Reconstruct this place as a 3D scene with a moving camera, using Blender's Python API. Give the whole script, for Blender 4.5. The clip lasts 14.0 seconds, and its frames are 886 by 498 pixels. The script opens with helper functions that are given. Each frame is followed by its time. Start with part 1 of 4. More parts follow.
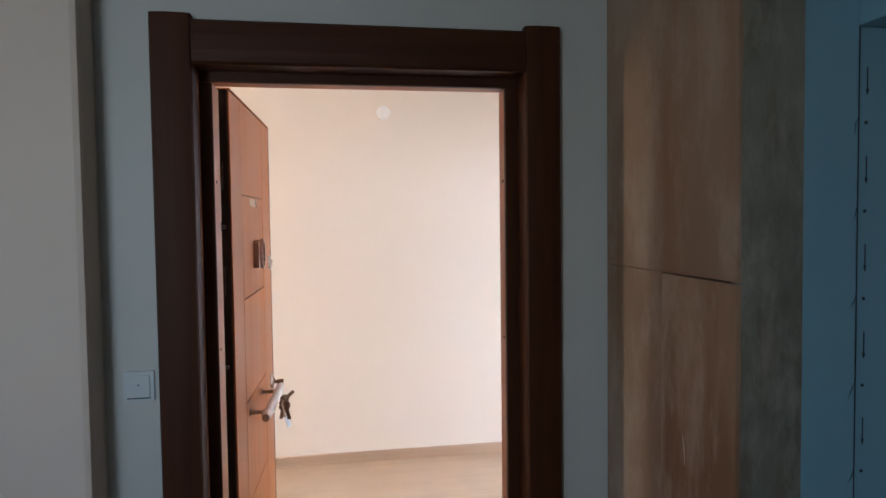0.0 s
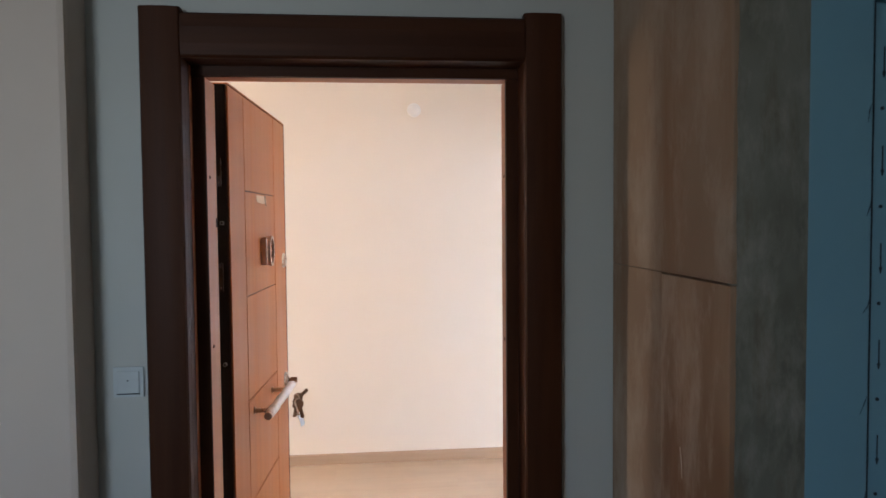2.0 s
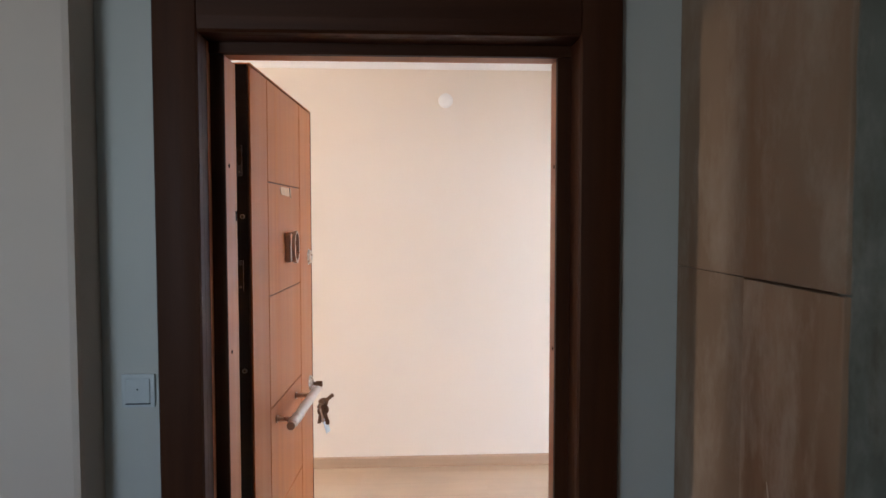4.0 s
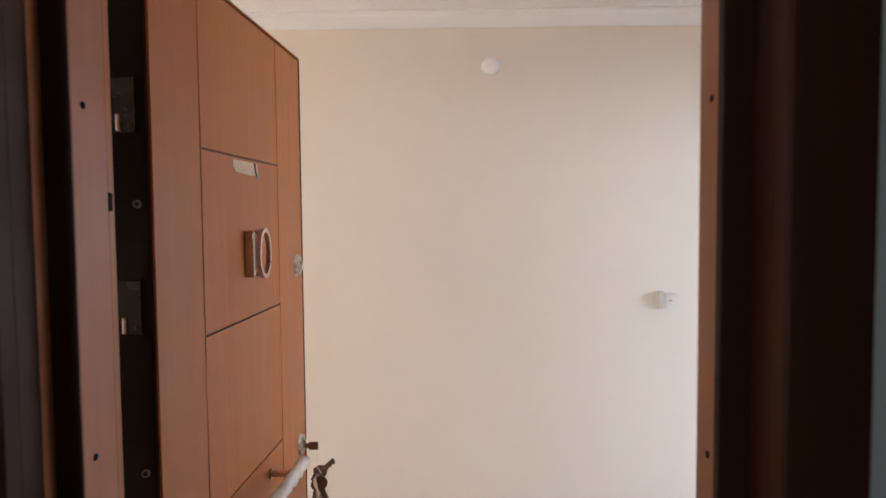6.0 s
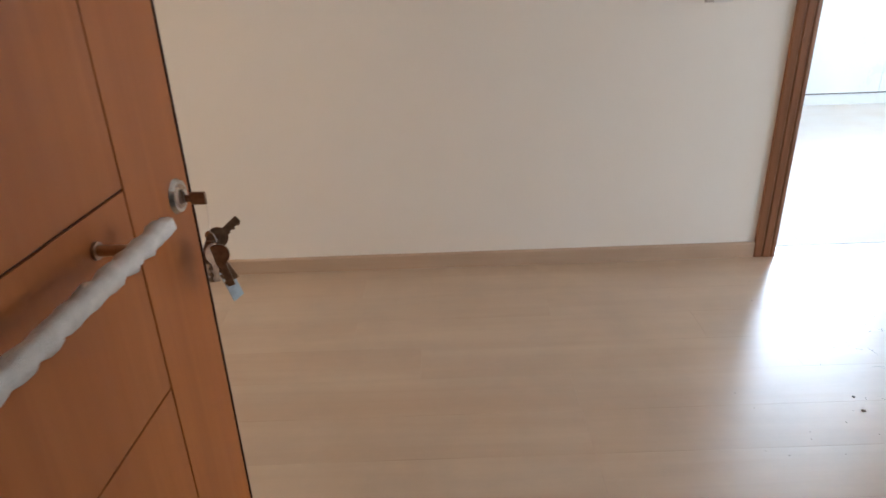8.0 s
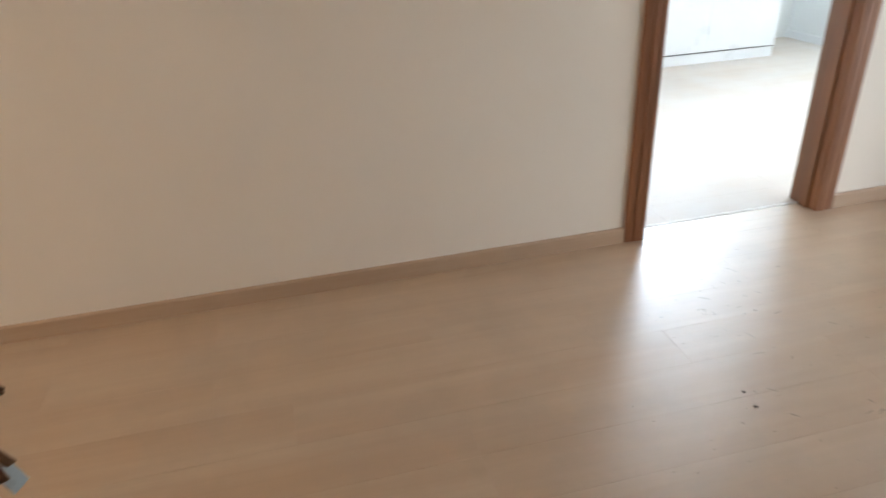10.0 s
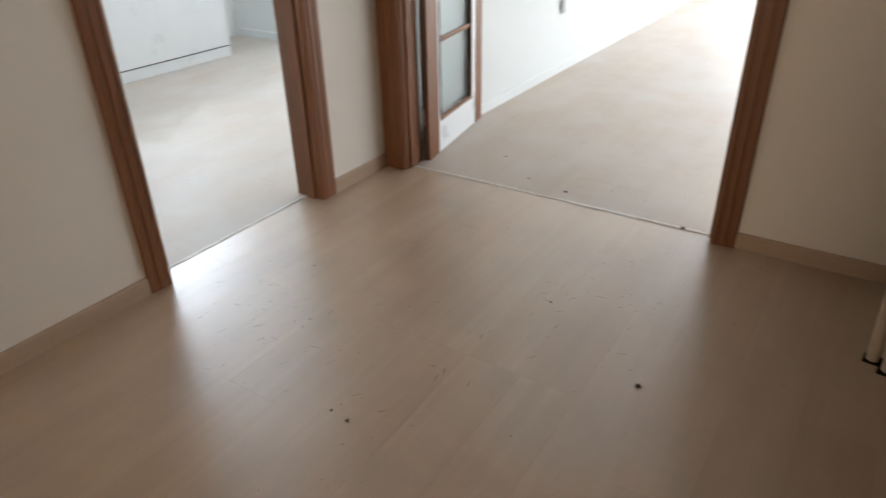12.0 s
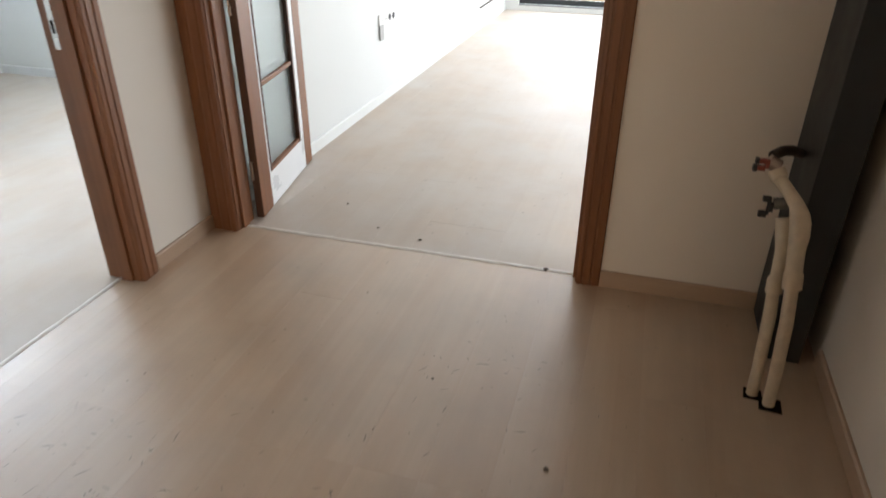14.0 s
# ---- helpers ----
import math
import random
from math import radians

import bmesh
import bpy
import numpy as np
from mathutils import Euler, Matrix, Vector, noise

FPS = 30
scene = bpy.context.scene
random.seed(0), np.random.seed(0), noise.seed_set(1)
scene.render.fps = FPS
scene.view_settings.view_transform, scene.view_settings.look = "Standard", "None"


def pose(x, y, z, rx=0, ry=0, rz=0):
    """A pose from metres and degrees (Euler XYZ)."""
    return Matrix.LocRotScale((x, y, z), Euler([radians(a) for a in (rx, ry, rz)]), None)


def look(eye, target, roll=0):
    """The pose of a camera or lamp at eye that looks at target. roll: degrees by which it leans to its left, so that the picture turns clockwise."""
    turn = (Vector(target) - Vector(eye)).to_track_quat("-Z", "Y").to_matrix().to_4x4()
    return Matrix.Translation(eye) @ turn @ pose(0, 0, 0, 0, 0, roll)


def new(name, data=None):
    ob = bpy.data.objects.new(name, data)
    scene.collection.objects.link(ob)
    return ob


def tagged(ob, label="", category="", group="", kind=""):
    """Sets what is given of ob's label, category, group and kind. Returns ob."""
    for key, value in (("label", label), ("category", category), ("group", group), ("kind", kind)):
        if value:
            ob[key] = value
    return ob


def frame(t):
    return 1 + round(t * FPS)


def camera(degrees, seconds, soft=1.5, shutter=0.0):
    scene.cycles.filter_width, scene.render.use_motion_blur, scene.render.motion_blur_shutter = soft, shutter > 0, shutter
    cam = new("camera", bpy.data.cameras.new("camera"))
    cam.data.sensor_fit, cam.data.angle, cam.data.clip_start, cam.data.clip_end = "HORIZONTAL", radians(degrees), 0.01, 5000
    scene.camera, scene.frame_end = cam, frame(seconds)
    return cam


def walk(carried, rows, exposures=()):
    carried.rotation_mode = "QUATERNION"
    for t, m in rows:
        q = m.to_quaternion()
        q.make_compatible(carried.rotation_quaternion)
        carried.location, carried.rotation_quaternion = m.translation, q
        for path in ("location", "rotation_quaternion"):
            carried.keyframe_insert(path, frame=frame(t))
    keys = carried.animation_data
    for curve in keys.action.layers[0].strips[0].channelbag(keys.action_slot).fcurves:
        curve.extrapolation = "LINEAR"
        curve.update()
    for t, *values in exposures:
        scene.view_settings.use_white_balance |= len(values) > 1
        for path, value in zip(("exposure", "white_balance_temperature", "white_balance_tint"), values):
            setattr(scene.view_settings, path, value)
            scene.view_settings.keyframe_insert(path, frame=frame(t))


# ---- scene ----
cam = camera(67.0, 14.0, shutter=0.5)
PATH = [
    (0, (0.989, -1.772, 1.611), (1.326, 0.198, 1.525), -0.7),
    (0.5, (1.048, -1.754, 1.614), (1.376, 0.217, 1.527), -0.6),
    (1, (1.11, -1.742, 1.609), (1.424, 0.232, 1.522), -0.6),
    (1.5, (1.132, -1.748, 1.604), (1.391, 0.233, 1.517), -0.7),
    (2, (1.149, -1.728, 1.6), (1.329, 0.262, 1.516), -0.5),
    (2.5, (1.154, -1.703, 1.592), (1.295, 0.29, 1.504), -0.4),
    (5, (1.108, -1.2, 1.603), (1.184, 0.796, 1.499), -0.2),
    (5.5, (1.147, -0.947, 1.604), (1.185, 1.05, 1.495), -0.5),
    (6, (1.159, -0.753, 1.581), (1.134, 1.244, 1.475), -0.5),
    (6.5, (1.125, -0.539, 1.507), (1.067, 1.455, 1.356), -0.7),
    (7, (1.111, -0.378, 1.368), (1.077, 1.571, 0.92), -1.7),
    (7.2, (1.124, -0.299, 1.329), (1.114, 1.607, 0.725), -1.5),
    (9.3, (1.255, 0.243, 1.333), (1.286, 2.026, 0.428), -3.6),
    (9.5, (1.264, 0.268, 1.34), (1.37, 2.047, 0.431), -3.7),
    (10, (1.203, 0.31, 1.395), (1.599, 2.032, 0.457), -2.8),
    (10.5, (1.312, 0.32, 1.415), (1.971, 1.953, 0.467), -2.8),
    (11, (1.383, 0.395, 1.386), (2.345, 1.86, 0.422), -1.6),
    (11.5, (1.388, 0.493, 1.376), (2.647, 1.706, 0.404), -1.4),
    (12, (1.376, 0.55, 1.378), (2.833, 1.511, 0.402), -1.2),
    (12.5, (1.363, 0.576, 1.384), (2.919, 1.37, 0.41), -0.9),
    (13, (1.37, 0.651, 1.372), (2.967, 1.371, 0.407), 0.2),
    (13.5, (1.42, 0.73, 1.411), (3.065, 1.317, 0.436), -0.6),
    (14, (1.629, 0.828, 1.446), (3.315, 1.321, 0.49), 0.4),
]
EXPOSURES = [(0, 2.72, 5650, 17), (2.5, 2.74, 5750, 17), (5, 2.52, 5700, 16), (5.5, 2.36, 5700, 15), (6.5, 2.12, 5750, 15), (7.2, 1.75, 5700, 12), (9.5, 1.74, 6150, 11), (10.5, 1.2, 6400, 12), (11.5, 0.82, 6500, 13), (14, 0.88, 6600, 14)]
walk(cam, [(t, look(eye, target, roll)) for t, eye, target, roll in PATH], EXPOSURES)

# ---- world and lights ----
world = bpy.data.worlds.new("sky")
scene.world = world
world.use_nodes = True
wn = world.node_tree
sky = wn.nodes.new("ShaderNodeTexSky")
sky.sky_type = "NISHITA"
sky.sun_disc = False
sky.sun_elevation = radians(38)
sky.sun_rotation = radians(70)
wn.links.new(sky.outputs[0], wn.nodes["Background"].inputs[0])
wn.nodes["Background"].inputs[1].default_value = 0.12


def window_light(name, m, w, h, power, colour):
    la = bpy.data.lights.new(name, "AREA")
    la.shape = "RECTANGLE"
    la.size, la.size_y, la.energy, la.color = w, h, power, colour
    ob = new(name, la)
    ob.matrix_world = m
    return ob


window_light("window_light_kitchen", look((5.07, 6.36, 1.66), (4.8, 3.0, 3.5)), 1.2, 1.1, 46, (0.74, 0.89, 1.0))
# Extra lamp behind an invented side opening, to fill the kitchen evenly.
window_light("fill_light_kitchen_side", look((6.42, 4.05, 1.55), (3.2, 3.6, 0.9)), 1.7, 1.3, 12, (0.80, 0.92, 1.0))
window_light("window_light_living", look((11.25, 0.1, 1.25), (5.5, 0.1, 1.0)), 4.7, 2.2, 84, (0.88, 0.955, 1.0))
# Unseen side lamp added to brighten the living-room wall facing it.
window_light("fill_light_living_side", look((8.3, -3.05, 1.35), (8.3, 1.0, 1.1)), 3.4, 1.9, 60, (0.88, 0.955, 1.0))
# Added fill lamp past the hall end, out of view, lifts the far corner.
window_light("fill_light_corridor", look((-4.85, 2.02, 1.55), (0.0, 1.6, 1.3)), 1.0, 1.3, 31, (1.0, 0.82, 0.59))
window_light("window_light_stair", look((-0.45, -3.4, 1.75), (-0.2, 0.0, 1.5)), 0.7, 0.9, 3.2, (0.87, 0.99, 0.97))


# ---- materials ----
def nodes_of(name):
    m = bpy.data.materials.new(name)
    m.use_nodes = True
    nt = m.node_tree
    return m, nt, nt.nodes["Principled BSDF"]


def mixed(nt, fac, a, b):
    """A colour mix of two colours or sockets."""
    n = nt.nodes.new("ShaderNodeMix")
    n.data_type = "RGBA"
    nt.links.new(fac, n.inputs[0])
    for k, v in ((6, a), (7, b)):
        if isinstance(v, tuple):
            n.inputs[k].default_value = (*v, 1)
        else:
            nt.links.new(v, n.inputs[k])
    return n.outputs[2]


def noisy(nt, vec, scale, detail=4.0, rough=0.55, lo=0.35, hi=0.65, distort=0.0):
    """A noise with its contrast spread from lo to hi."""
    n = nt.nodes.new("ShaderNodeTexNoise")
    n.inputs["Scale"].default_value = scale
    n.inputs["Detail"].default_value = detail
    n.inputs["Roughness"].default_value = rough
    n.inputs["Distortion"].default_value = distort
    nt.links.new(vec, n.inputs["Vector"])
    r = nt.nodes.new("ShaderNodeMapRange")
    r.inputs[1].default_value, r.inputs[2].default_value = lo, hi
    nt.links.new(n.outputs[0], r.inputs[0])
    return r.outputs[0]


def mapped(nt, vec, scale):
    n = nt.nodes.new("ShaderNodeMapping")
    n.inputs["Scale"].default_value = scale
    nt.links.new(vec, n.inputs[0])
    return n.outputs[0]


def bumped(nt, bsdf, height, strength, distance=0.002):
    n = nt.nodes.new("ShaderNodeBump")
    n.inputs["Strength"].default_value = strength
    n.inputs["Distance"].default_value = distance
    nt.links.new(height, n.inputs["Height"])
    nt.links.new(n.outputs[0], bsdf.inputs["Normal"])


def ranged(nt, fac, lo, hi):
    r = nt.nodes.new("ShaderNodeMapRange")
    r.inputs[3].default_value, r.inputs[4].default_value = lo, hi
    nt.links.new(fac, r.inputs[0])
    return r.outputs[0]


def position(nt):
    return nt.nodes.new("ShaderNodeNewGeometry").outputs["Position"]


def paint(name, a, b, rough=0.6, bump=0.25, scale=0.9):
    """Rolled wall paint: faint large patches and a fine roller grain."""
    m, nt, bs = nodes_of(name)
    p = position(nt)
    big = noisy(nt, p, scale, 3, 0.5, 0.3, 0.7)
    nt.links.new(mixed(nt, big, a, b), bs.inputs["Base Color"])
    nt.links.new(ranged(nt, big, rough - 0.06, rough + 0.06), bs.inputs["Roughness"])
    bumped(nt, bs, noisy(nt, p, 260, 3, 0.6, 0.2, 0.8), bump, 0.0006)
    return m


def wood(name, dark, light, axis=2, rough=0.4, grain=1.0, offset=False, bump=0.15):
    """Wood with its grain along one axis of the object."""
    m, nt, bs = nodes_of(name)
    tc = nt.nodes.new("ShaderNodeTexCoord").outputs["Object"]
    if offset:
        info = nt.nodes.new("ShaderNodeObjectInfo")
        sc = nt.nodes.new("ShaderNodeMath")
        sc.operation = "MULTIPLY"
        sc.inputs[1].default_value = 37.0
        nt.links.new(info.outputs["Random"], sc.inputs[0])
        add = nt.nodes.new("ShaderNodeVectorMath")
        add.operation = "ADD"
        nt.links.new(tc, add.inputs[0])
        nt.links.new(sc.outputs[0], add.inputs[1])
        tc = add.outputs[0]
    s = [34.0 * grain] * 3
    s[axis] = 1.6 * grain
    fine = noisy(nt, mapped(nt, tc, s), 1.0, 6, 0.6, 0.3, 0.7, 0.4)
    s2 = [7.0 * grain] * 3
    s2[axis] = 0.5 * grain
    broad = noisy(nt, mapped(nt, tc, s2), 1.0, 3, 0.5, 0.3, 0.7, 0.8)
    mid = tuple((x + y) / 2 for x, y in zip(dark, light))
    c1 = mixed(nt, broad, mid, light)
    half = nt.nodes.new("ShaderNodeMath")
    half.operation = "MULTIPLY"
    half.inputs[1].default_value = 0.55
    nt.links.new(fine, half.inputs[0])
    nt.links.new(mixed(nt, half.outputs[0], c1, dark), bs.inputs["Base Color"])
    nt.links.new(ranged(nt, broad, rough - 0.06, rough + 0.08), bs.inputs["Roughness"])
    bumped(nt, bs, fine, bump, 0.0006)
    return m


def plain(name, colour, rough=0.5, metal=0.0, vary=0.12, scale=18.0, bump=0.1):
    m, nt, bs = nodes_of(name)
    p = position(nt)
    n = noisy(nt, p, scale, 4, 0.6, 0.3, 0.7)
    nt.links.new(mixed(nt, n, tuple(c * (1 - vary) for c in colour), tuple(min(1, c * (1 + vary)) for c in colour)), bs.inputs["Base Color"])
    nt.links.new(ranged(nt, n, max(0.03, rough - 0.07), rough + 0.07), bs.inputs["Roughness"])
    bs.inputs["Metallic"].default_value = metal
    bumped(nt, bs, noisy(nt, p, scale * 12, 2), bump, 0.0004)
    return m


def laminate(name, dusty, gloss):
    """Oak laminate under a glossy wear layer, with a film of building dust and painted sheen where dusty."""
    m, nt, bs = nodes_of(name)
    tc = nt.nodes.new("ShaderNodeTexCoord").outputs["Object"]
    info = nt.nodes.new("ShaderNodeObjectInfo")
    sc = nt.nodes.new("ShaderNodeMath")
    sc.operation = "MULTIPLY"
    sc.inputs[1].default_value = 53.0
    nt.links.new(info.outputs["Random"], sc.inputs[0])
    add = nt.nodes.new("ShaderNodeVectorMath")
    nt.links.new(tc, add.inputs[0])
    nt.links.new(sc.outputs[0], add.inputs[1])
    tc = add.outputs[0]
    fine = noisy(nt, mapped(nt, tc, (1.8, 42, 42)), 1.0, 5, 0.6, 0.3, 0.75, 0.0)
    broad = noisy(nt, mapped(nt, tc, (0.55, 7, 7)), 1.0, 3, 0.5, 0.34, 0.66, 0.9)
    tone = mixed(nt, info.outputs["Random"], (0.50, 0.316, 0.176), (0.515, 0.327, 0.184))
    b2 = nt.nodes.new("ShaderNodeMath")
    b2.operation = "MULTIPLY"
    b2.inputs[1].default_value = 0.8
    nt.links.new(broad, b2.inputs[0])
    c = mixed(nt, b2.outputs[0], tone, (0.585, 0.42, 0.27))
    f2 = nt.nodes.new("ShaderNodeMath")
    f2.operation = "MULTIPLY"
    f2.inputs[1].default_value = 0.14
    nt.links.new(fine, f2.inputs[0])
    c = mixed(nt, f2.outputs[0], c, (0.27, 0.16, 0.08))
    p = position(nt)
    smudge = noisy(nt, p, 3.1, 5, 0.62, 0.42, 0.72, 0.2)
    sheen = noisy(nt, p, 1.1, 2, 0.5, 0.3, 0.7)
    scuff = noisy(nt, mapped(nt, p, (14, 9, 9)), 1.0, 7, 0.75, 0.70, 0.80, 0.3)
    s3 = nt.nodes.new("ShaderNodeMath")
    s3.operation = "MULTIPLY"
    nt.links.new(smudge, s3.inputs[0])
    s3.inputs[1].default_value = 0.34
    c = mixed(nt, s3.outputs[0], c, (0.28, 0.205, 0.14))
    s4 = nt.nodes.new("ShaderNodeMath")
    s4.operation = "MULTIPLY"
    nt.links.new(scuff, s4.inputs[0])
    s4.inputs[1].default_value = 0.03
    c = mixed(nt, s4.outputs[0], c, (0.25, 0.18, 0.12))
    film = noisy(nt, p, 2.4, 5, 0.6, 0.2, 0.75, 0.2)
    # Greys the wood: dust, plus the pale sheen of daylight put into colour.
    c = mixed(nt, ranged(nt, film, dusty * 0.65, min(1.0, dusty * 1.25)), c, (0.61, 0.58, 0.54))
    nt.links.new(c, bs.inputs["Base Color"])
    matt = 0.25 + 0.34 * dusty
    bs.inputs["IOR"].default_value = 1.6
    nt.links.new(ranged(nt, sheen, matt, matt + 0.06), bs.inputs["Roughness"])
    bs.inputs["Specular IOR Level"].default_value = gloss
    bs.inputs["Coat Weight"].default_value = 0.5 * gloss * (1 - dusty)
    bs.inputs["Coat Roughness"].default_value = 0.34
    bs.inputs["Coat IOR"].default_value = 1.6
    bumped(nt, bs, fine, 0.08, 0.0005)
    return m


M = {}
M["hall_paint"] = paint("cream_wall_paint", (0.815, 0.745, 0.655), (0.84, 0.77, 0.68))
M["white_paint"] = paint("white_wall_paint", (0.76, 0.78, 0.765), (0.80, 0.815, 0.80))
M["ceiling_paint"] = paint("ceiling_paint", (0.87, 0.875, 0.88), (0.89, 0.895, 0.90), 0.75)
M["landing_grey"] = paint("landing_grey_paint", (0.45, 0.46, 0.42), (0.485, 0.49, 0.45), 0.55)
M["landing_beige"] = paint("landing_beige_paint", (0.555, 0.465, 0.385), (0.59, 0.50, 0.42), 0.6, 0.25, 2.0)
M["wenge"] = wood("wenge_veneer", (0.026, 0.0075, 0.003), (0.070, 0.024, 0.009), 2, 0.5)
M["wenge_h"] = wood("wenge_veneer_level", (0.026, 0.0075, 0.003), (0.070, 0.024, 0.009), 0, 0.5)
M["jamb"] = wood("jamb_veneer", (0.33, 0.098, 0.033), (0.46, 0.165, 0.062), 2, 0.45)
M["leaf"] = wood("cherry_laminate", (0.335, 0.090, 0.016), (0.48, 0.156, 0.034), 2, 0.42, 0.8)
M["leaf_edge"] = plain("dark_leaf_edge", (0.006, 0.004, 0.0035), 0.6, 0, 0.2)
M["groove"] = plain("groove_shadow_brown", (0.05, 0.016, 0.008), 0.6)
M["oak_trim"] = wood("oak_brown_trim", (0.140, 0.049, 0.017), (0.285, 0.115, 0.044), 2, 0.42)
# Darker copy of the oak trim, with shade put into its colour.
M["oak_shaded"] = wood("shaded_oak", (0.06, 0.024, 0.012), (0.14, 0.06, 0.03), 2, 0.42)
M["oak_trim_x"] = wood("oak_brown_trim_level", (0.140, 0.049, 0.017), (0.285, 0.115, 0.044), 0, 0.42)
M["oak_trim_y"] = wood("oak_brown_trim_across", (0.140, 0.049, 0.017), (0.285, 0.115, 0.044), 1, 0.42)
M["laminate"] = laminate("oak_laminate", 0.17, 0.9)
M["laminate_dust_sheen"] = laminate("dust_sheen_oak_laminate", 0.7, 0.2)
M["base_x"] = wood("pale_oak_skirting", (0.42, 0.285, 0.185), (0.52, 0.38, 0.27), 0, 0.45)
M["base_y"] = wood("pale_oak_skirting_across", (0.42, 0.285, 0.185), (0.52, 0.38, 0.27), 1, 0.45)
M["white_gloss"] = plain("white_lacquer", (0.82, 0.83, 0.83), 0.32, 0, 0.015, 5, 0.03)
M["white_plastic"] = plain("white_plastic", (0.86, 0.86, 0.84), 0.35, 0, 0.04)
M["grey_plastic"] = plain("pale_grey_switch_plastic", (0.50, 0.54, 0.54), 0.4, 0, 0.04)
M["cream_plastic"] = plain("cream_plastic", (0.58, 0.53, 0.47), 0.4, 0, 0.04)
M["pale_plastic"] = plain("pale_cream_plastic", (0.80, 0.76, 0.70), 0.4, 0, 0.03)
M["flap_grey"] = plain("grey_socket_flap", (0.46, 0.46, 0.45), 0.5, 0, 0.05)
M["upvc"] = plain("white_window_plastic", (0.70, 0.62, 0.60), 0.35, 0, 0.06)
M["chrome"] = plain("brushed_steel", (0.62, 0.60, 0.57), 0.24, 1.0, 0.06)
M["bronze"] = plain("satin_nickel_bronze", (0.52, 0.41, 0.34), 0.30, 1.0, 0.1)
M["key_brass"] = plain("worn_brass_keys", (0.27, 0.165, 0.10), 0.45, 0.6, 0.35, 60)
M["tape"] = plain("white_wrapping_film", (0.74, 0.68, 0.62), 0.5, 0, 0.12, 40, 0.8)
M["hinge_steel"] = plain("blackened_hinge_steel", (0.022, 0.022, 0.024), 0.25, 0.4, 0.2)
M["duct"] = plain("dark_grey_duct_board", (0.030, 0.034, 0.038), 0.55, 0, 0.12, 9)
M["duct_grey"] = plain("dull_grey_valve_metal", (0.16, 0.15, 0.13), 0.5, 0.5, 0.2)
M["foam"] = plain("cream_foam_pipe_sleeve", (0.66, 0.56, 0.42), 0.7, 0, 0.10, 25, 0.6)
M["hole"] = plain("dark_cut_hole", (0.02, 0.012, 0.008), 0.9)
M["red"] = plain("red_brown_valve_lever", (0.26, 0.05, 0.03), 0.4, 0, 0.15)
M["black"] = plain("black_valve_lever", (0.02, 0.02, 0.022), 0.4)
M["pipe_black"] = plain("dark_steel_pipe", (0.06, 0.045, 0.035), 0.45, 0.3)
M["counter"] = plain("grey_stone_worktop", (0.33, 0.35, 0.36), 0.25, 0, 0.15, 30)
M["threshold"] = plain("pale_threshold_strip", (0.78, 0.74, 0.68), 0.5, 0, 0.12, 30, 0.6)
M["dust"] = plain("dark_crumb", (0.14, 0.11, 0.085), 0.8, 0, 0.4, 60)
M["scuff"] = plain("scuff_mark_grime", (0.27, 0.22, 0.175), 0.6, 0, 0.3, 50)
M["tile"] = plain("landing_floor_tile", (0.30, 0.29, 0.27), 0.3, 0, 0.1, 6)
M["smear"] = plain("dark_blue_smear", (0.045, 0.09, 0.12), 0.6)
M["tag"] = plain("pale_blue_plastic_tag", (0.50, 0.58, 0.62), 0.3)
M["tear"] = plain("torn_paper_label", (0.62, 0.46, 0.34), 0.7)
M["ink"] = plain("dark_ink", (0.02, 0.03, 0.04), 0.6)


def stained(name, a, b, stain, rough, sx, sz=1.3, spots=(6, 6, 1.9)):
    """A board or stone face with upright streaks and blotches."""
    m, nt, bs = nodes_of(name)
    p = position(nt)
    streak = noisy(nt, mapped(nt, p, (sx, sx, sz)), 1.0, 4, 0.5, 0.34, 0.66, 0.1)
    run = noisy(nt, mapped(nt, p, (sx * 2.2, sx * 2.2, sz * 0.9)), 1.0, 5, 0.62, 0.52, 0.68, 0.2)
    blot = noisy(nt, mapped(nt, p, spots), 1.0, 6, 0.68, 0.46, 0.68, 0.15)
    c = mixed(nt, streak, a, b)
    c = mixed(nt, ranged(nt, run, 0.0, 0.55), c, tuple(q * f for q, f in zip(a, (0.95, 0.7, 0.5))))
    k = nt.nodes.new("ShaderNodeMath")
    k.operation = "MULTIPLY"
    k.inputs[1].default_value = 0.7
    nt.links.new(blot, k.inputs[0])
    nt.links.new(mixed(nt, k.outputs[0], c, stain), bs.inputs["Base Color"])
    nt.links.new(ranged(nt, streak, rough, rough + 0.15), bs.inputs["Roughness"])
    bumped(nt, bs, blot, 0.3, 0.001)
    return m


M["panel"] = stained("stained_plywood", (0.25, 0.16, 0.10), (0.325, 0.22, 0.145), (0.42, 0.325, 0.245), 0.5, 3.2, 1.6, (6.5, 6.5, 3.2))
M["panel_wet"] = stained("water_stained_plywood", (0.21, 0.115, 0.062), (0.36, 0.235, 0.15), (0.50, 0.385, 0.29), 0.5, 5.0, 1.5, (7.5, 7.5, 2.6))
M["stone"] = stained("green_grey_stone", (0.13, 0.122, 0.092), (0.21, 0.20, 0.16), (0.32, 0.295, 0.245), 0.6, 9, 4.5, (13, 13, 5))
M["film"] = plain("blue_protective_film", (0.18, 0.335, 0.41), 0.34, 0, 0.03, 3, 0.2)


def glass_mat(name, colour, rough):
    m, nt, bs = nodes_of(name)
    bs.inputs["Base Color"].default_value = (*colour, 1)
    bs.inputs["Roughness"].default_value = rough
    bs.inputs["Transmission Weight"].default_value = 1.0
    bs.inputs["IOR"].default_value = 1.45
    return m


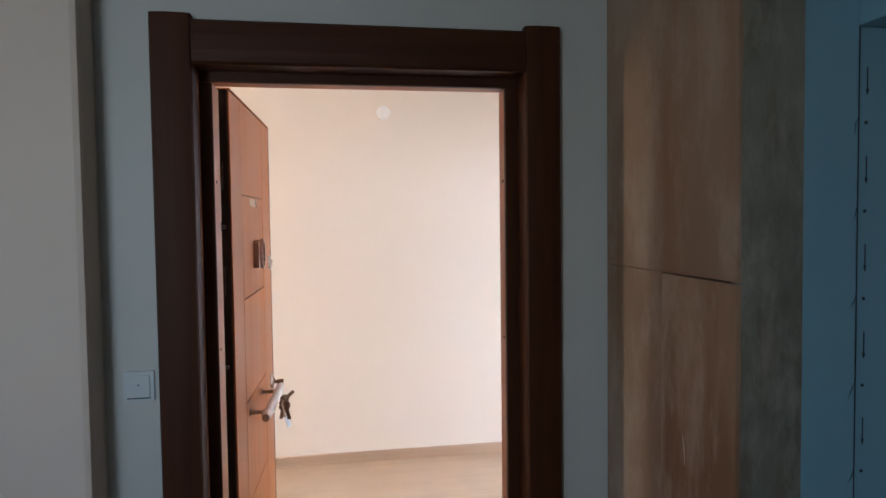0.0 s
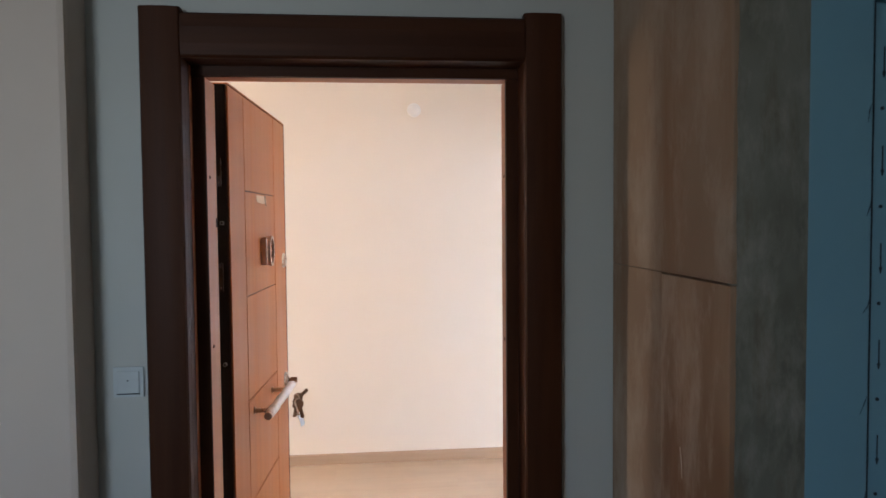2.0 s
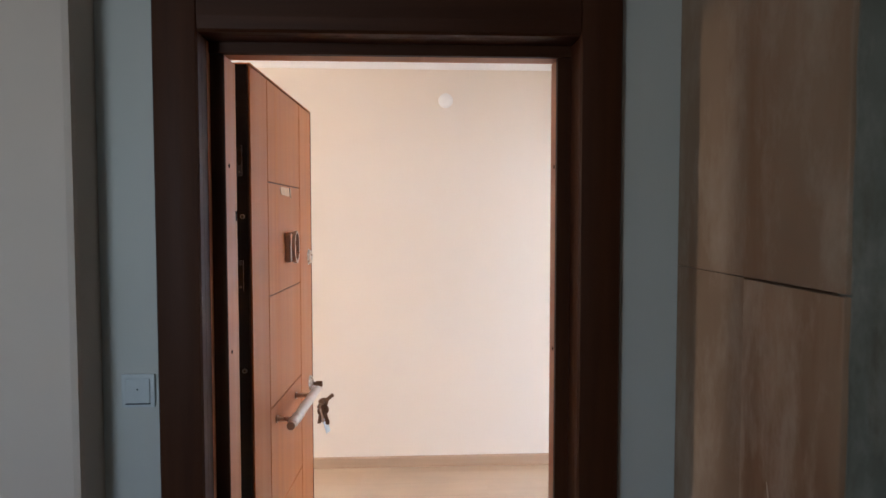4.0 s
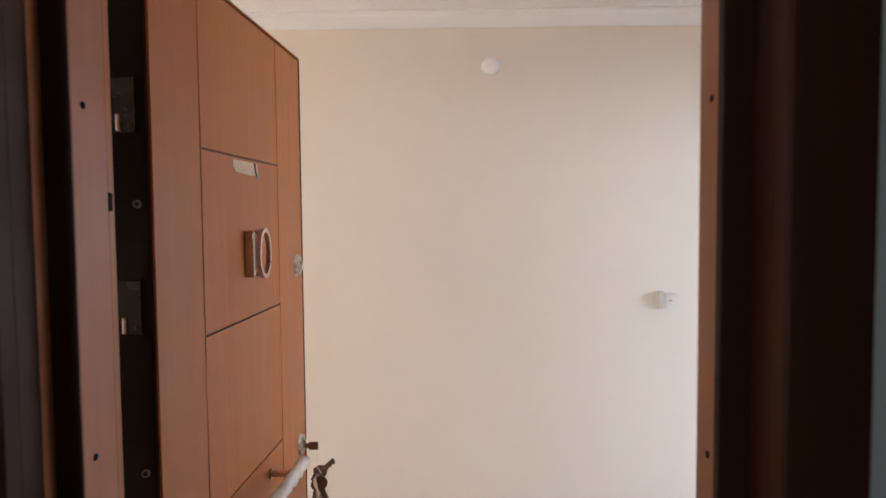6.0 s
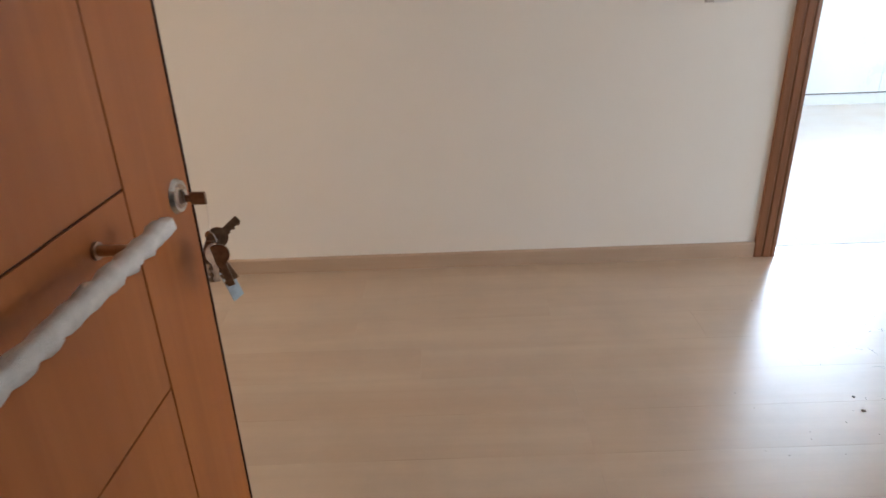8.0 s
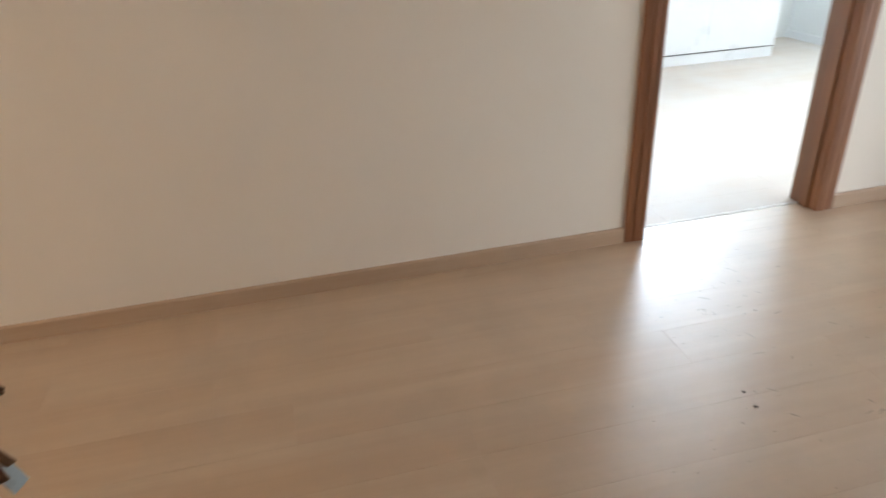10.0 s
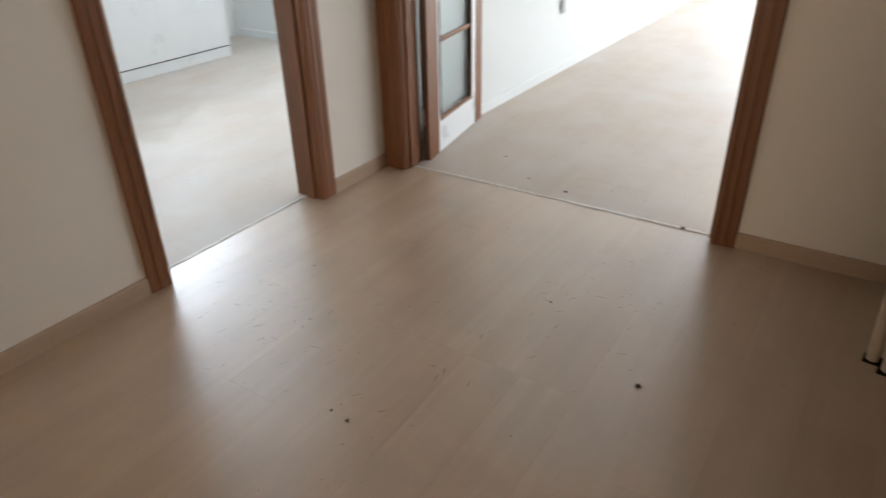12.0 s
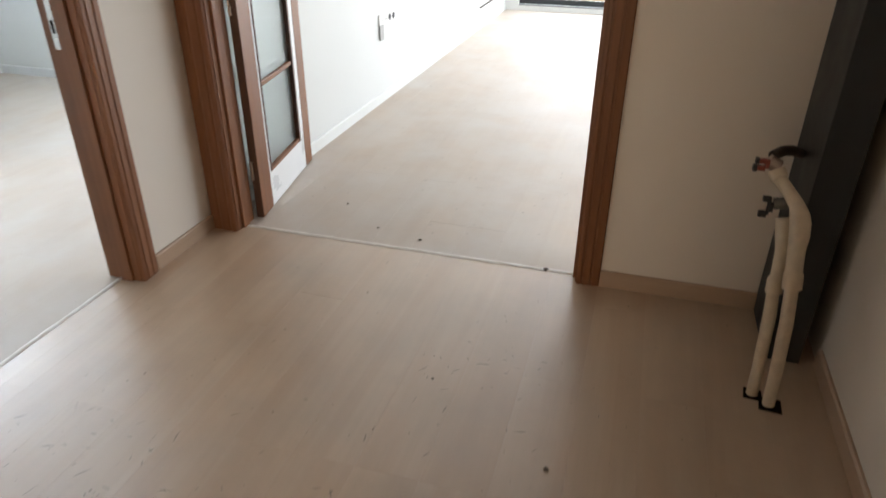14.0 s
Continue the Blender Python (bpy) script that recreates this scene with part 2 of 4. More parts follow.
M["clear"] = glass_mat("clear_glass", (0.97, 0.98, 0.98), 0.0)
M["frost"] = glass_mat("frosted_glass", (0.80, 0.88, 0.87), 0.45)


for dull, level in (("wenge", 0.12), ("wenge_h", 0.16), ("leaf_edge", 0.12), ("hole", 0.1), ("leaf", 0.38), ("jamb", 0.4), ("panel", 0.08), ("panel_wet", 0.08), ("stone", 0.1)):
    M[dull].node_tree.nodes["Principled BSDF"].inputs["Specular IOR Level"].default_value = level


# ---- mesh helpers ----
def link(name, bm, mat, parent=None, label=""):
    me = bpy.data.meshes.new(name)
    bm.to_mesh(me)
    bm.free()
    me.materials.append(M[mat])
    ob = new(name, me)
    if parent is not None:
        ob.parent = parent
    if label:
        ob["label"] = label
    return ob


def part(name, bm, mat, parent, label=""):
    return link(name, bm, mat, parent, label)


def add_box(bm, a, b, bevel=0.0):
    v = [bm.verts.new((x, y, z)) for x in (a[0], b[0]) for y in (a[1], b[1]) for z in (a[2], b[2])]
    faces = [bm.faces.new([v[i] for i in q]) for q in ((0, 1, 3, 2), (4, 6, 7, 5), (0, 4, 5, 1), (2, 3, 7, 6), (0, 2, 6, 4), (1, 5, 7, 3))]
    if bevel:
        edges = {e for f in faces for e in f.edges}
        bmesh.ops.bevel(bm, geom=list(edges), offset=bevel, segments=2, profile=0.6, affect="EDGES")
    return bm


def box(a, b, bevel=0.0):
    return add_box(bmesh.new(), a, b, bevel)


def boxes(*pairs):
    bm = bmesh.new()
    for a, b in pairs:
        add_box(bm, a, b)
    return bm


def add_rod(bm, a, b, r, seg=20, r2=None, caps=True):
    a, b = Vector(a), Vector(b)
    d = b - a
    m = Matrix.Translation((a + b) / 2) @ d.to_track_quat("Z", "Y").to_matrix().to_4x4()
    bmesh.ops.create_cone(bm, cap_ends=caps, segments=seg, radius1=r, radius2=r if r2 is None else r2, depth=d.length, matrix=m)
    return bm


def rod(a, b, r, seg=20, r2=None):
    bm = add_rod(bmesh.new(), a, b, r, seg, r2)
    smooth(bm)
    return bm


def smooth(bm, angle=35):
    for f in bm.faces:
        f.smooth = True
    for e in bm.edges:
        if len(e.link_faces) == 2 and e.calc_face_angle(0) > radians(angle):
            e.smooth = False
    return bm


def tube(points, radii, seg=18, lump=0.0):
    """A round tube through points, with a radius at each."""
    bm = bmesh.new()
    rings = []
    pts = [Vector(p) for p in points]
    for i, p in enumerate(pts):
        d = (pts[min(i + 1, len(pts) - 1)] - pts[max(i - 1, 0)]).normalized()
        q = d.to_track_quat("Z", "Y").to_matrix()
        ring = []
        for k in range(seg):
            a = 2 * math.pi * k / seg
            r = radii[i] * (1 + lump * noise.noise(Vector((math.cos(a) * 2, math.sin(a) * 2, i * 0.9 + p.z * 9))))
            ring.append(bm.verts.new(p + q @ Vector((r * math.cos(a), r * math.sin(a), 0))))
        rings.append(ring)
    for r1, r2 in zip(rings, rings[1:]):
        for k in range(seg):
            bm.faces.new((r1[k], r1[(k + 1) % seg], r2[(k + 1) % seg], r2[k]))
    bm.faces.new(rings[0][::-1])
    bm.faces.new(rings[-1])
    bmesh.ops.recalc_face_normals(bm, faces=bm.faces[:])
    return smooth(bm, 50)


def prism(profile, axis, lo, hi):
    """A profile (list of two coordinates) drawn out along an axis from lo to hi."""
    bm = bmesh.new()
    order = {0: lambda u, v, w: (w, u, v), 1: lambda u, v, w: (u, w, v), 2: lambda u, v, w: (u, v, w)}[axis]
    ends = [[bm.verts.new(order(u, v, w)) for u, v in profile] for w in (lo, hi)]
    n = len(profile)
    for k in range(n):
        bm.faces.new((ends[0][k], ends[0][(k + 1) % n], ends[1][(k + 1) % n], ends[1][k]))
    bm.faces.new(ends[0][::-1])
    bm.faces.new(ends[1])
    bmesh.ops.recalc_face_normals(bm, faces=bm.faces[:])
    return bm


def thing(name, m, label, category, group="", kind=""):
    ob = new(name)
    ob.empty_display_size = 0.05
    ob.matrix_world = m
    return tagged(ob, label, category, group, kind)


def structure(name, bm, mat, label, category):
    return tagged(link(name, bm, mat), label, category, kind="structure")


# ---- plan ----
FAR = 2.685        # hall face of the kitchen wall
NEAR = 0.105       # hall face of the entrance wall
LIV = 4.075        # hall face of the living-room wall
CEIL = 2.60
KX0, KX1, KY1 = 2.3, 6.12, 6.10
LX1, LY0 = 10.8, -2.7
STAIR_X = 1.755    # clad side wall of the landing
COL_X, COL_Y = 0.437, -0.12

def doorway(x0, x1, a, b, h):
    """The outline of a wall from x0 to x1 with a doorway from a to b."""
    return [(x0, 0), (a, 0), (a, h), (b, h), (b, 0), (x1, 0), (x1, 2.75), (x0, 2.75)]


# ---- large structure ----
structure("wall_entrance", prism(doorway(-4.6, LIV, 0.64, 1.545, 2.03), 1, 0, NEAR),
          "hall_paint", "cream painted hall wall around the flat entrance", "wall")
structure("wall_landing_face", prism(doorway(COL_X, STAIR_X, 0.64, 1.545, 2.03), 1, -0.012, -0.0005),
          "landing_grey", "grey-green painted plaster around the entrance door", "wall")
structure("wall_landing_pier", box((-1.6, COL_Y, 0), (COL_X, -0.0005, 2.75), 0.016), "landing_beige", "beige painted wall projecting beside the entrance", "wall")
structure("wall_landing_west", box((-1.7, -3.2, 0), (-1.6, 0.0, 2.75)), "landing_beige", "plain beige stairwell wall", "wall")
structure("wall_landing_back", boxes(((-1.7, -3.3, 0), (-0.85, -3.2, 2.75)), ((-0.05, -3.3, 0), (3.2, -3.2, 2.75)), ((-0.85, -3.3, 0), (-0.05, -3.2, 1.25)), ((-0.85, -3.3, 2.25), (-0.05, -3.2, 2.75))),
          "landing_beige", "plain stairwell wall with a window opening", "wall")
structure("wall_lift_shaft", box((STAIR_X + 0.031, -0.575, 0), (3.2, -0.0005, 2.75)), "landing_grey", "plain wall of the lift shaft", "wall")
structure("wall_landing_east", box((3.2, -3.3, 0), (3.3, -0.0005, 2.75)), "landing_grey", "plain grey wall closing the landing", "wall")
structure("ceiling_landing", box((-1.7, -3.3, 2.70), (3.3, -0.012, 2.80)), "ceiling_paint", "white landing ceiling", "ceiling")
structure("floor_landing", box((-1.7, -3.3, -0.06), (3.3, 0.02, -0.004)), "tile", "grey tiled landing floor", "floor")

structure("wall_kitchen", prism(doorway(-4.6, LX1, 2.62, 3.575, 2.03), 1, FAR, FAR + 0.15),
          "hall_paint", "cream painted hall wall with the kitchen doorway", "wall")
structure("wall_living", prism(doorway(NEAR, FAR, 0.94, 2.58, 2.03), 0, LIV, LIV + 0.125),
          "hall_paint", "cream painted wall with the wide living-room doorway", "wall")
# The opening is made up to let the corridor fill lamp in.
structure("wall_hall_end", boxes(((-4.7, 0, 0), (-4.6, 1.5, 2.75)), ((-4.7, 2.54, 0), (-4.6, FAR + 0.15, 2.75)), ((-4.7, 1.5, 0), (-4.6, 2.54, 0.9)), ((-4.7, 1.5, 2.2), (-4.6, 2.54, 2.75))), "hall_paint", "plain cream wall closing the hall, with an unseen opening added for fill light", "wall")
structure("ceiling_hall", box((-4.6, NEAR, CEIL), (LIV, FAR, 2.75)), "ceiling_paint", "white painted hall ceiling", "ceiling")
cove = [(FAR, CEIL), (FAR, CEIL - 0.083), (FAR - 0.008, CEIL - 0.083), (FAR - 0.012, CEIL - 0.06), (FAR - 0.022, CEIL - 0.03), (FAR - 0.036, CEIL - 0.012), (FAR - 0.045, CEIL - 0.008), (FAR - 0.045, CEIL)]
structure("cornice", prism(cove, 0, -4.6, LIV), "ceiling_paint", "white coved plaster cornice under the hall ceiling", "cornice")

structure("wall_kitchen_west", box((KX0 - 0.1, FAR + 0.15, 0), (KX0, KY1 + 0.2, 2.75)), "white_paint", "white kitchen side wall", "wall")
# Hole in the end wall is added for the side fill only.
structure("wall_kitchen_east", boxes(((KX1, FAR + 0.15, 0), (KX1 + 0.1, 3.15, 2.75)), ((KX1, 4.95, 0), (KX1 + 0.1, KY1 + 0.2, 2.75)), ((KX1, 3.15, 0), (KX1 + 0.1, 4.95, 0.9)), ((KX1, 3.15, 2.2), (KX1 + 0.1, 4.95, 2.75))), "white_paint", "white kitchen end wall with an unseen opening added for fill light", "wall")
WX0, WX1, WZ0, WZ1 = 4.28, 5.86, 1.13, 2.17
structure("wall_kitchen_window", boxes(((KX0, KY1, 0), (WX0, KY1 + 0.2, 2.75)), ((WX1, KY1, 0), (KX1, KY1 + 0.2, 2.75)), ((WX0, KY1, 0), (WX1, KY1 + 0.2, WZ0)), ((WX0, KY1, WZ1), (WX1, KY1 + 0.2, 2.75))),
          "white_paint", "white kitchen wall with the window over the sink", "wall")
structure("ceiling_kitchen", box((KX0, FAR + 0.15, CEIL), (KX1, KY1, 2.75)), "ceiling_paint", "white kitchen ceiling", "ceiling")

# Gap in this unseen wall is added to admit the side fill.
structure("wall_living_south", boxes(((LIV + 0.125, LY0 - 0.1, 0), (6.5, LY0, 2.75)), ((10.1, LY0 - 0.1, 0), (LX1, LY0, 2.75)), ((6.5, LY0 - 0.1, 0), (10.1, LY0, 0.35)), ((6.5, LY0 - 0.1, 2.35), (10.1, LY0, 2.75))), "white_paint", "white living-room side wall", "wall")
structure("wall_living_west", box((LIV, LY0 - 0.1, 0), (LIV + 0.125, NEAR, 2.75)), "white_paint", "white living-room end wall", "wall")
structure("wall_living_skin", box((LIV + 0.125, FAR - 0.006, 0), (LX1, FAR - 0.0005, CEIL)), "white_paint", "white painted living-room side of the kitchen wall", "wall")
structure("wall_living_window", boxes(((LX1, LY0 - 0.1, 0), (LX1 + 0.2, -2.3, 2.75)), ((LX1, 2.5, 0), (LX1 + 0.2, FAR + 0.15, 2.75)), ((LX1, -2.3, 2.35), (LX1 + 0.2, 2.5, 2.75)), ((LX1, -2.3, 0), (LX1 + 0.2, 2.5, 0.06))),
          "white_paint", "white wall with the wide balcony window", "wall")
structure("ceiling_living", box((LIV + 0.125, LY0, CEIL), (LX1, FAR, 2.75)), "ceiling_paint", "white living-room ceiling", "ceiling")

subfloor = structure("floor", boxes(((-4.6, 0.02, -0.06), (LX1 + 0.2, FAR + 0.0, -0.013)), ((KX0 - 0.1, FAR, -0.06), (KX1 + 0.1, KY1 + 0.2, -0.013)), ((LIV, LY0 - 0.1, -0.06), (LX1, 0.02, -0.013))),
                     "base_x", "pale oak laminate floor, dusty and scuffed", "floor")

# ---- skirtings ----


def skirting(name, axis, at, out, lo, hi, mat, label):
    """A skirting 70 mm high along an axis, proud of the wall towards out."""
    p = [(at, 0.0), (at, 0.07), (at + out * 0.008, 0.07), (at + out * 0.013, 0.063), (at + out * 0.014, 0.0)]
    return structure(name, prism(p, axis, lo, hi), mat, label, "baseboard")


skirting("baseboard_kitchen_wall", 0, FAR, -1, -4.6, 2.566, "base_x", "pale oak skirting along the hall wall")
skirting("baseboard_between_doors", 0, FAR, -1, 3.643, 4.06, "base_x", "short pale oak skirting between two doorways")
skirting("baseboard_entrance_wall", 0, NEAR, 1, 1.66, 3.75, "base_x", "pale oak skirting below the entrance wall")
skirting("baseboard_living_wall", 1, LIV, -1, NEAR + 0.01, 0.872, "base_y", "pale oak skirting beside the living-room doorway")
skirting("baseboard_living", 0, FAR - 0.006, -1, 4.25, LX1, "white_paint", "white skirting in the living room")
skirting("baseboard_kitchen", 1, KX1, -1, FAR + 0.16, KY1, "white_gloss", "white skirting in the kitchen")

# ---- entrance door frame ----
door_1 = thing("door_1", pose(0, 0, 0), "dark wenge entrance door frame with broad flat casings", "door frame", kind="structure")


def broad_casing(x0, x1, top, parent):
    bm = prism([(x0, 0.0), (x0, -0.026), (x0 + 0.004, -0.032), (x0 + (x1 - x0) * 0.3, -0.036), (x1 - (x1 - x0) * 0.3, -0.036), (x1 - 0.004, -0.032), (x1, -0.026), (x1, 0.0)], 2, 0.0, top)
    smooth(bm, 15)
    return part("casing", bm, "wenge", parent)


for ob, dx in ((broad_casing(0.570, 0.668, 2.122, door_1), 0), (broad_casing(1.513, 1.610, 2.122, door_1), 0)):
    ob.location.y = -0.012
head = part("head_casing", prism([(-0.012, 2.002), (-0.036, 2.002), (-0.042, 2.008), (-0.045, 2.035), (-0.045, 2.075), (-0.042, 2.104), (-0.036, 2.110), (-0.012, 2.110)], 0, 0.668, 1.513), "wenge_h", door_1)


def upright(x0, x1, y0, y1, z1, mat, name):
    return part(name, box((x0, y0, 0.0), (x1, y1, z1), 0.002), mat, door_1)


upright(0.640, 0.668, -0.012, 0.030, 2.002, "wenge", "jamb")
upright(0.640, 0.667, 0.0305, 0.0555, 2.002, "jamb", "inner_jamb")
# Thin wenge strips paint the shade on the rebate fronts facing the landing.
upright(0.640, 0.699, 0.056, 0.060, 1.975, "wenge", "stop")
upright(0.640, 0.699, 0.0605, 0.1425, 1.975, "jamb", "rebate")
upright(0.640, 0.6985, 0.143, 0.160, 1.975, "leaf", "rebate_edge")
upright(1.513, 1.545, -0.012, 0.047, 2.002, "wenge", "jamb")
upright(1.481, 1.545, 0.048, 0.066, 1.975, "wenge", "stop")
upright(1.483, 1.545, 0.0665, 0.128, 1.975, "jamb", "rebate")
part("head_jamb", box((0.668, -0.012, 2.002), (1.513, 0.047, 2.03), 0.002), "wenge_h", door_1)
# Same painted shade across the front of the head rebate.
part("head_shade_strip", box((0.640, 0.048, 1.976), (1.545, 0.066, 2.03), 0.002), "wenge_h", door_1)
part("head_rebate", box((0.640, 0.0665, 1.978), (1.545, 0.128, 2.03), 0.002), "jamb", door_1)
part("sill", box((0.668, -0.012, 0.0), (1.513, 0.128, 0.018), 0.004), "chrome", door_1, "steel door sill")
for x, s in ((0.699, 1), (1.483, -1)):
    for z in (1.72, 1.272, 0.8, 0.3):
        part("screw", rod((x - s * 0.002, 0.087, z), (x + s * 0.0012, 0.087, z), 0.0048, 12), "hole", door_1)
part("latch_hole", box((0.698, 0.1435, 1.588), (0.6995, 0.153, 1.613)), "hole", door_1)

# ---- entrance door leaf ----
LEAF = pose(0.712, 0.242, 0.0, 0, 0, 87.3)
leaf = thing("entrance_door", LEAF, "open steel entrance door with cherry-coloured grooved face and number 10", "door")
W, TOP, G1, G2 = 0.820, 1.995, 0.176, 0.614
part("core", box((0.0, 0.006, 0.012), (W, 0.086, TOP)), "leaf_edge", leaf, "black edge of the steel door leaf")
part("groove_backing", box((0.002, 0.003, 0.014), (W - 0.002, 0.0058, TOP - 0.002)), "groove", leaf)


def panel(x0, x1, z0, z1):
    return part("panel", box((x0, -0.002, z0), (x1, 0.0028, z1), 0.0012), "leaf", leaf)


panel(0.004, G1 - 0.0018, 0.016, TOP - 0.004)
panel(G2 + 0.0018, W - 0.004, 0.016, TOP - 0.004)
cuts = [0.0142] + [0.367 + 0.333 * i for i in range(5)] + [TOP - 0.002]
for a, b in zip(cuts, cuts[1:]):
    panel(G1 + 0.0018, G2 - 0.0018, a + 0.0018, b - 0.0018)
part("edge_trim", box((W, -0.003, 0.012), (W + 0.004, 0.0875, TOP), 0.001), "groove", leaf)
part("top_trim", box((0.0, -0.004, TOP), (W, 0.0875, TOP + 0.004), 0.001), "leaf", leaf)
for z in (1.745, 1.443, 0.45):
    hp = part("hinge", box((-0.003, 0.019, z - 0.04), (0.0, 0.053, z + 0.04), 0.001), "hinge_steel", leaf, "dark steel hinge plate")
    part("hinge_rim", box((-0.0045, 0.019, z - 0.04), (-0.0031, 0.0205, z + 0.04)), "pipe_black", hp)
    part("hinge_pin", rod((-0.006, 0.044, z - 0.038), (-0.006, 0.044, z - 0.014), 0.0036, 12), "chrome", hp)
    part("hinge_screw", rod((-0.005, 0.028, z - 0.030), (-0.003, 0.028, z - 0.030), 0.003, 10), "pipe_black", hp)
for z in (1.599, 1.19, 0.70):
    bolt = part("security_bolt", rod((-0.005, 0.020, z), (0.0, 0.020, z), 0.006, 14), "duct_grey", leaf, "steel security bolt in the leaf edge")
    part("bolt_socket", rod((-0.0056, 0.020, z), (-0.0049, 0.020, z), 0.0036, 10), "hole", bolt)

pull = part("pull_handle", tube([(0.196, -0.060, 0.985), (0.202, -0.060, 0.985)] + [(0.202 + 0.012 * i, -0.060 + 0.0012 * math.sin(i * 2.1), 0.985 + 0.001 * math.sin(i * 1.3)) for i in range(1, 33)] + [(0.598, -0.060, 0.985)],
                                [0.0125, 0.014] + [0.0142 + 0.0016 * math.sin(i * 1.7) for i in range(1, 33)] + [0.013], 16, 0.22), "tape", leaf, "bar handle still wrapped in white film")
part("end_cap", rod((0.176, -0.060, 0.985), (0.1962, -0.060, 0.985), 0.0125, 18), "bronze", pull)
for s in (0.245, 0.515):
    part("post", rod((s, -0.003, 0.985), (s, -0.054, 0.985), 0.0075, 16), "bronze", pull)
    part("rose", rod((s, -0.002, 0.985), (s, -0.006, 0.985), 0.012, 18), "bronze", pull)


def escutcheon(z):
    o = part("lock", rod((0.768, -0.002, z), (0.768, -0.009, z), 0.030, 28, 0.026), "chrome", leaf, "round steel lock plate")
    part("ring", rod((0.768, -0.0085, z), (0.768, -0.012, z), 0.021, 24, 0.018), "bronze", o)
    part("cylinder", box((0.763, -0.017, z - 0.013), (0.773, -0.0115, z + 0.011), 0.002), "chrome", o)


escutcheon(1.447)
escutcheon(0.966)

one = bmesh.new()
add_box(one, (0.379, -0.022, 1.452), (0.390, -0.003, 1.548), 0.003)
add_box(one, (0.373, -0.022, 1.531), (0.3795, -0.006, 1.542), 0.002)
part("digit_one", one, "bronze", leaf, "raised metal numeral 1")
zero = [(0.428 + 0.033 * math.cos(2 * math.pi * k / 28), 1.50 + 0.049 * math.sin(2 * math.pi * k / 28)) for k in range(28)]
bm = bmesh.new()
rings = []
for x, z in zero:
    d = Vector((x - 0.428, 0, z - 1.50)).normalized()
    rings.append([bm.verts.new(Vector((x, y, z)) + d * w) for y, w in ((-0.022, -0.0045), (-0.022, 0.0045), (-0.032, 0.0045), (-0.032, -0.0045))])
for k in range(28):
    r1, r2 = rings[k], rings[(k + 1) % 28]
    for j in range(4):
        bm.faces.new((r1[j], r1[(j + 1) % 4], r2[(j + 1) % 4], r2[j]))
bmesh.ops.recalc_face_normals(bm, faces=bm.faces[:])
for z in (1.455, 1.545):
    add_rod(bm, (0.428, -0.002, z), (0.428, -0.024, z), 0.004, 10)
part("digit_zero", smooth(bm), "bronze", leaf, "raised metal numeral 0")
part("sticker", prism([(0.325, 1.692), (0.325, 1.678), (0.34, 1.668), (0.43, 1.664), (0.452, 1.667), (0.455, 1.676), (0.463, 1.660), (0.475, 1.658), (0.468, 1.692)], 1, -0.0032, -0.0021), "tear", leaf, "torn paper remnant")
part("sticker_tear", prism([(0.445, 1.692), (0.452, 1.672), (0.47, 1.660), (0.458, 1.675), (0.456, 1.692)], 1, -0.0042, -0.0033), "ink", leaf)

# ---- keys in the lower lock ----
keys = thing("key_bunch", LEAF @ pose(0.768, -0.014, 0.962), "bunch of worn brass keys hanging from the lower lock", "keys")
part("key_in_lock", box((-0.002, -0.012, -0.006), (0.002, 0.0, 0.006), 0.001), "key_brass", keys)
part("key_head", box((-0.0035, -0.036, -0.011), (0.0035, -0.010, 0.011), 0.003), "key_brass", keys)
part("cord", tube([(0.0, -0.034, -0.006), (0.001, -0.034, -0.032), (0.0, -0.031, -0.062)], [0.0009] * 3, 6), "tape", keys)
part("key_ring", tube([(0.009 * math.sin(2 * math.pi * k / 20), -0.031 + 0.012 * math.sin(2 * math.pi * k / 20), -0.073 + 0.013 * math.cos(2 * math.pi * k / 20)) for k in range(21)], [0.0014] * 21, 8), "chrome", keys)


def cut_key(length):
    bm = bmesh.new()
    add_rod(bm, (-0.0016, 0, -0.013), (0.0016, 0, -0.013), 0.0135, 16)
    add_box(bm, (-0.0014, -0.0048, -length), (0.0014, 0.0048, -0.022), 0.0006)
    for k in range(4):
        add_box(bm, (-0.0014, 0.0046, -length + 0.003 + 0.008 * k), (0.0014, 0.0066, -length + 0.007 + 0.008 * k))
    return smooth(bm)


for i, (tilt, lean, turn) in enumerate(((-14, 8, 8), (6, -12, 35), (16, 14, 62), (-22, -6, 20), (-6, 10, 78), (-126, 8, 20))):
    k = part("key", cut_key(0.056 - 0.004 * (i % 3)), "key_brass", keys)
    k.matrix_basis = pose(0.003 * (i - 3), -0.030 + 0.003 * (i - 3), -0.080 - 0.006 * (i % 2), tilt, lean, turn) @ Matrix.Scale(1.35, 4)
part("fob", tube([(0.004, -0.028, -0.078), (0.002, -0.026, -0.092), (0.004, -0.028, -0.112), (0.003, -0.029, -0.128)], [0.008, 0.013, 0.012, 0.006], 12, 0.35), "key_brass", keys, "leather-brown key fob")
tag = part("tag", box((-0.0012, -0.0115, -0.062), (0.0012, 0.0115, 0.0), 0.0006), "tag", keys, "pale blue plastic tag")
tag.matrix_basis = pose(0.008, -0.040, -0.134, -14, 6, 55)

# ---- landing fittings ----
sw = thing("light_switch", pose(0.517, -0.012, 1.207), "white square light switch beside the entrance", "light switch")
part("plate", box((-0.037, -0.007, -0.038), (0.037, 0.0, 0.038), 0.003), "grey_plastic", sw)
part("rocker", box((-0.027, -0.0105, -0.028), (0.027, -0.0065, 0.028), 0.002), "grey_plastic", sw)
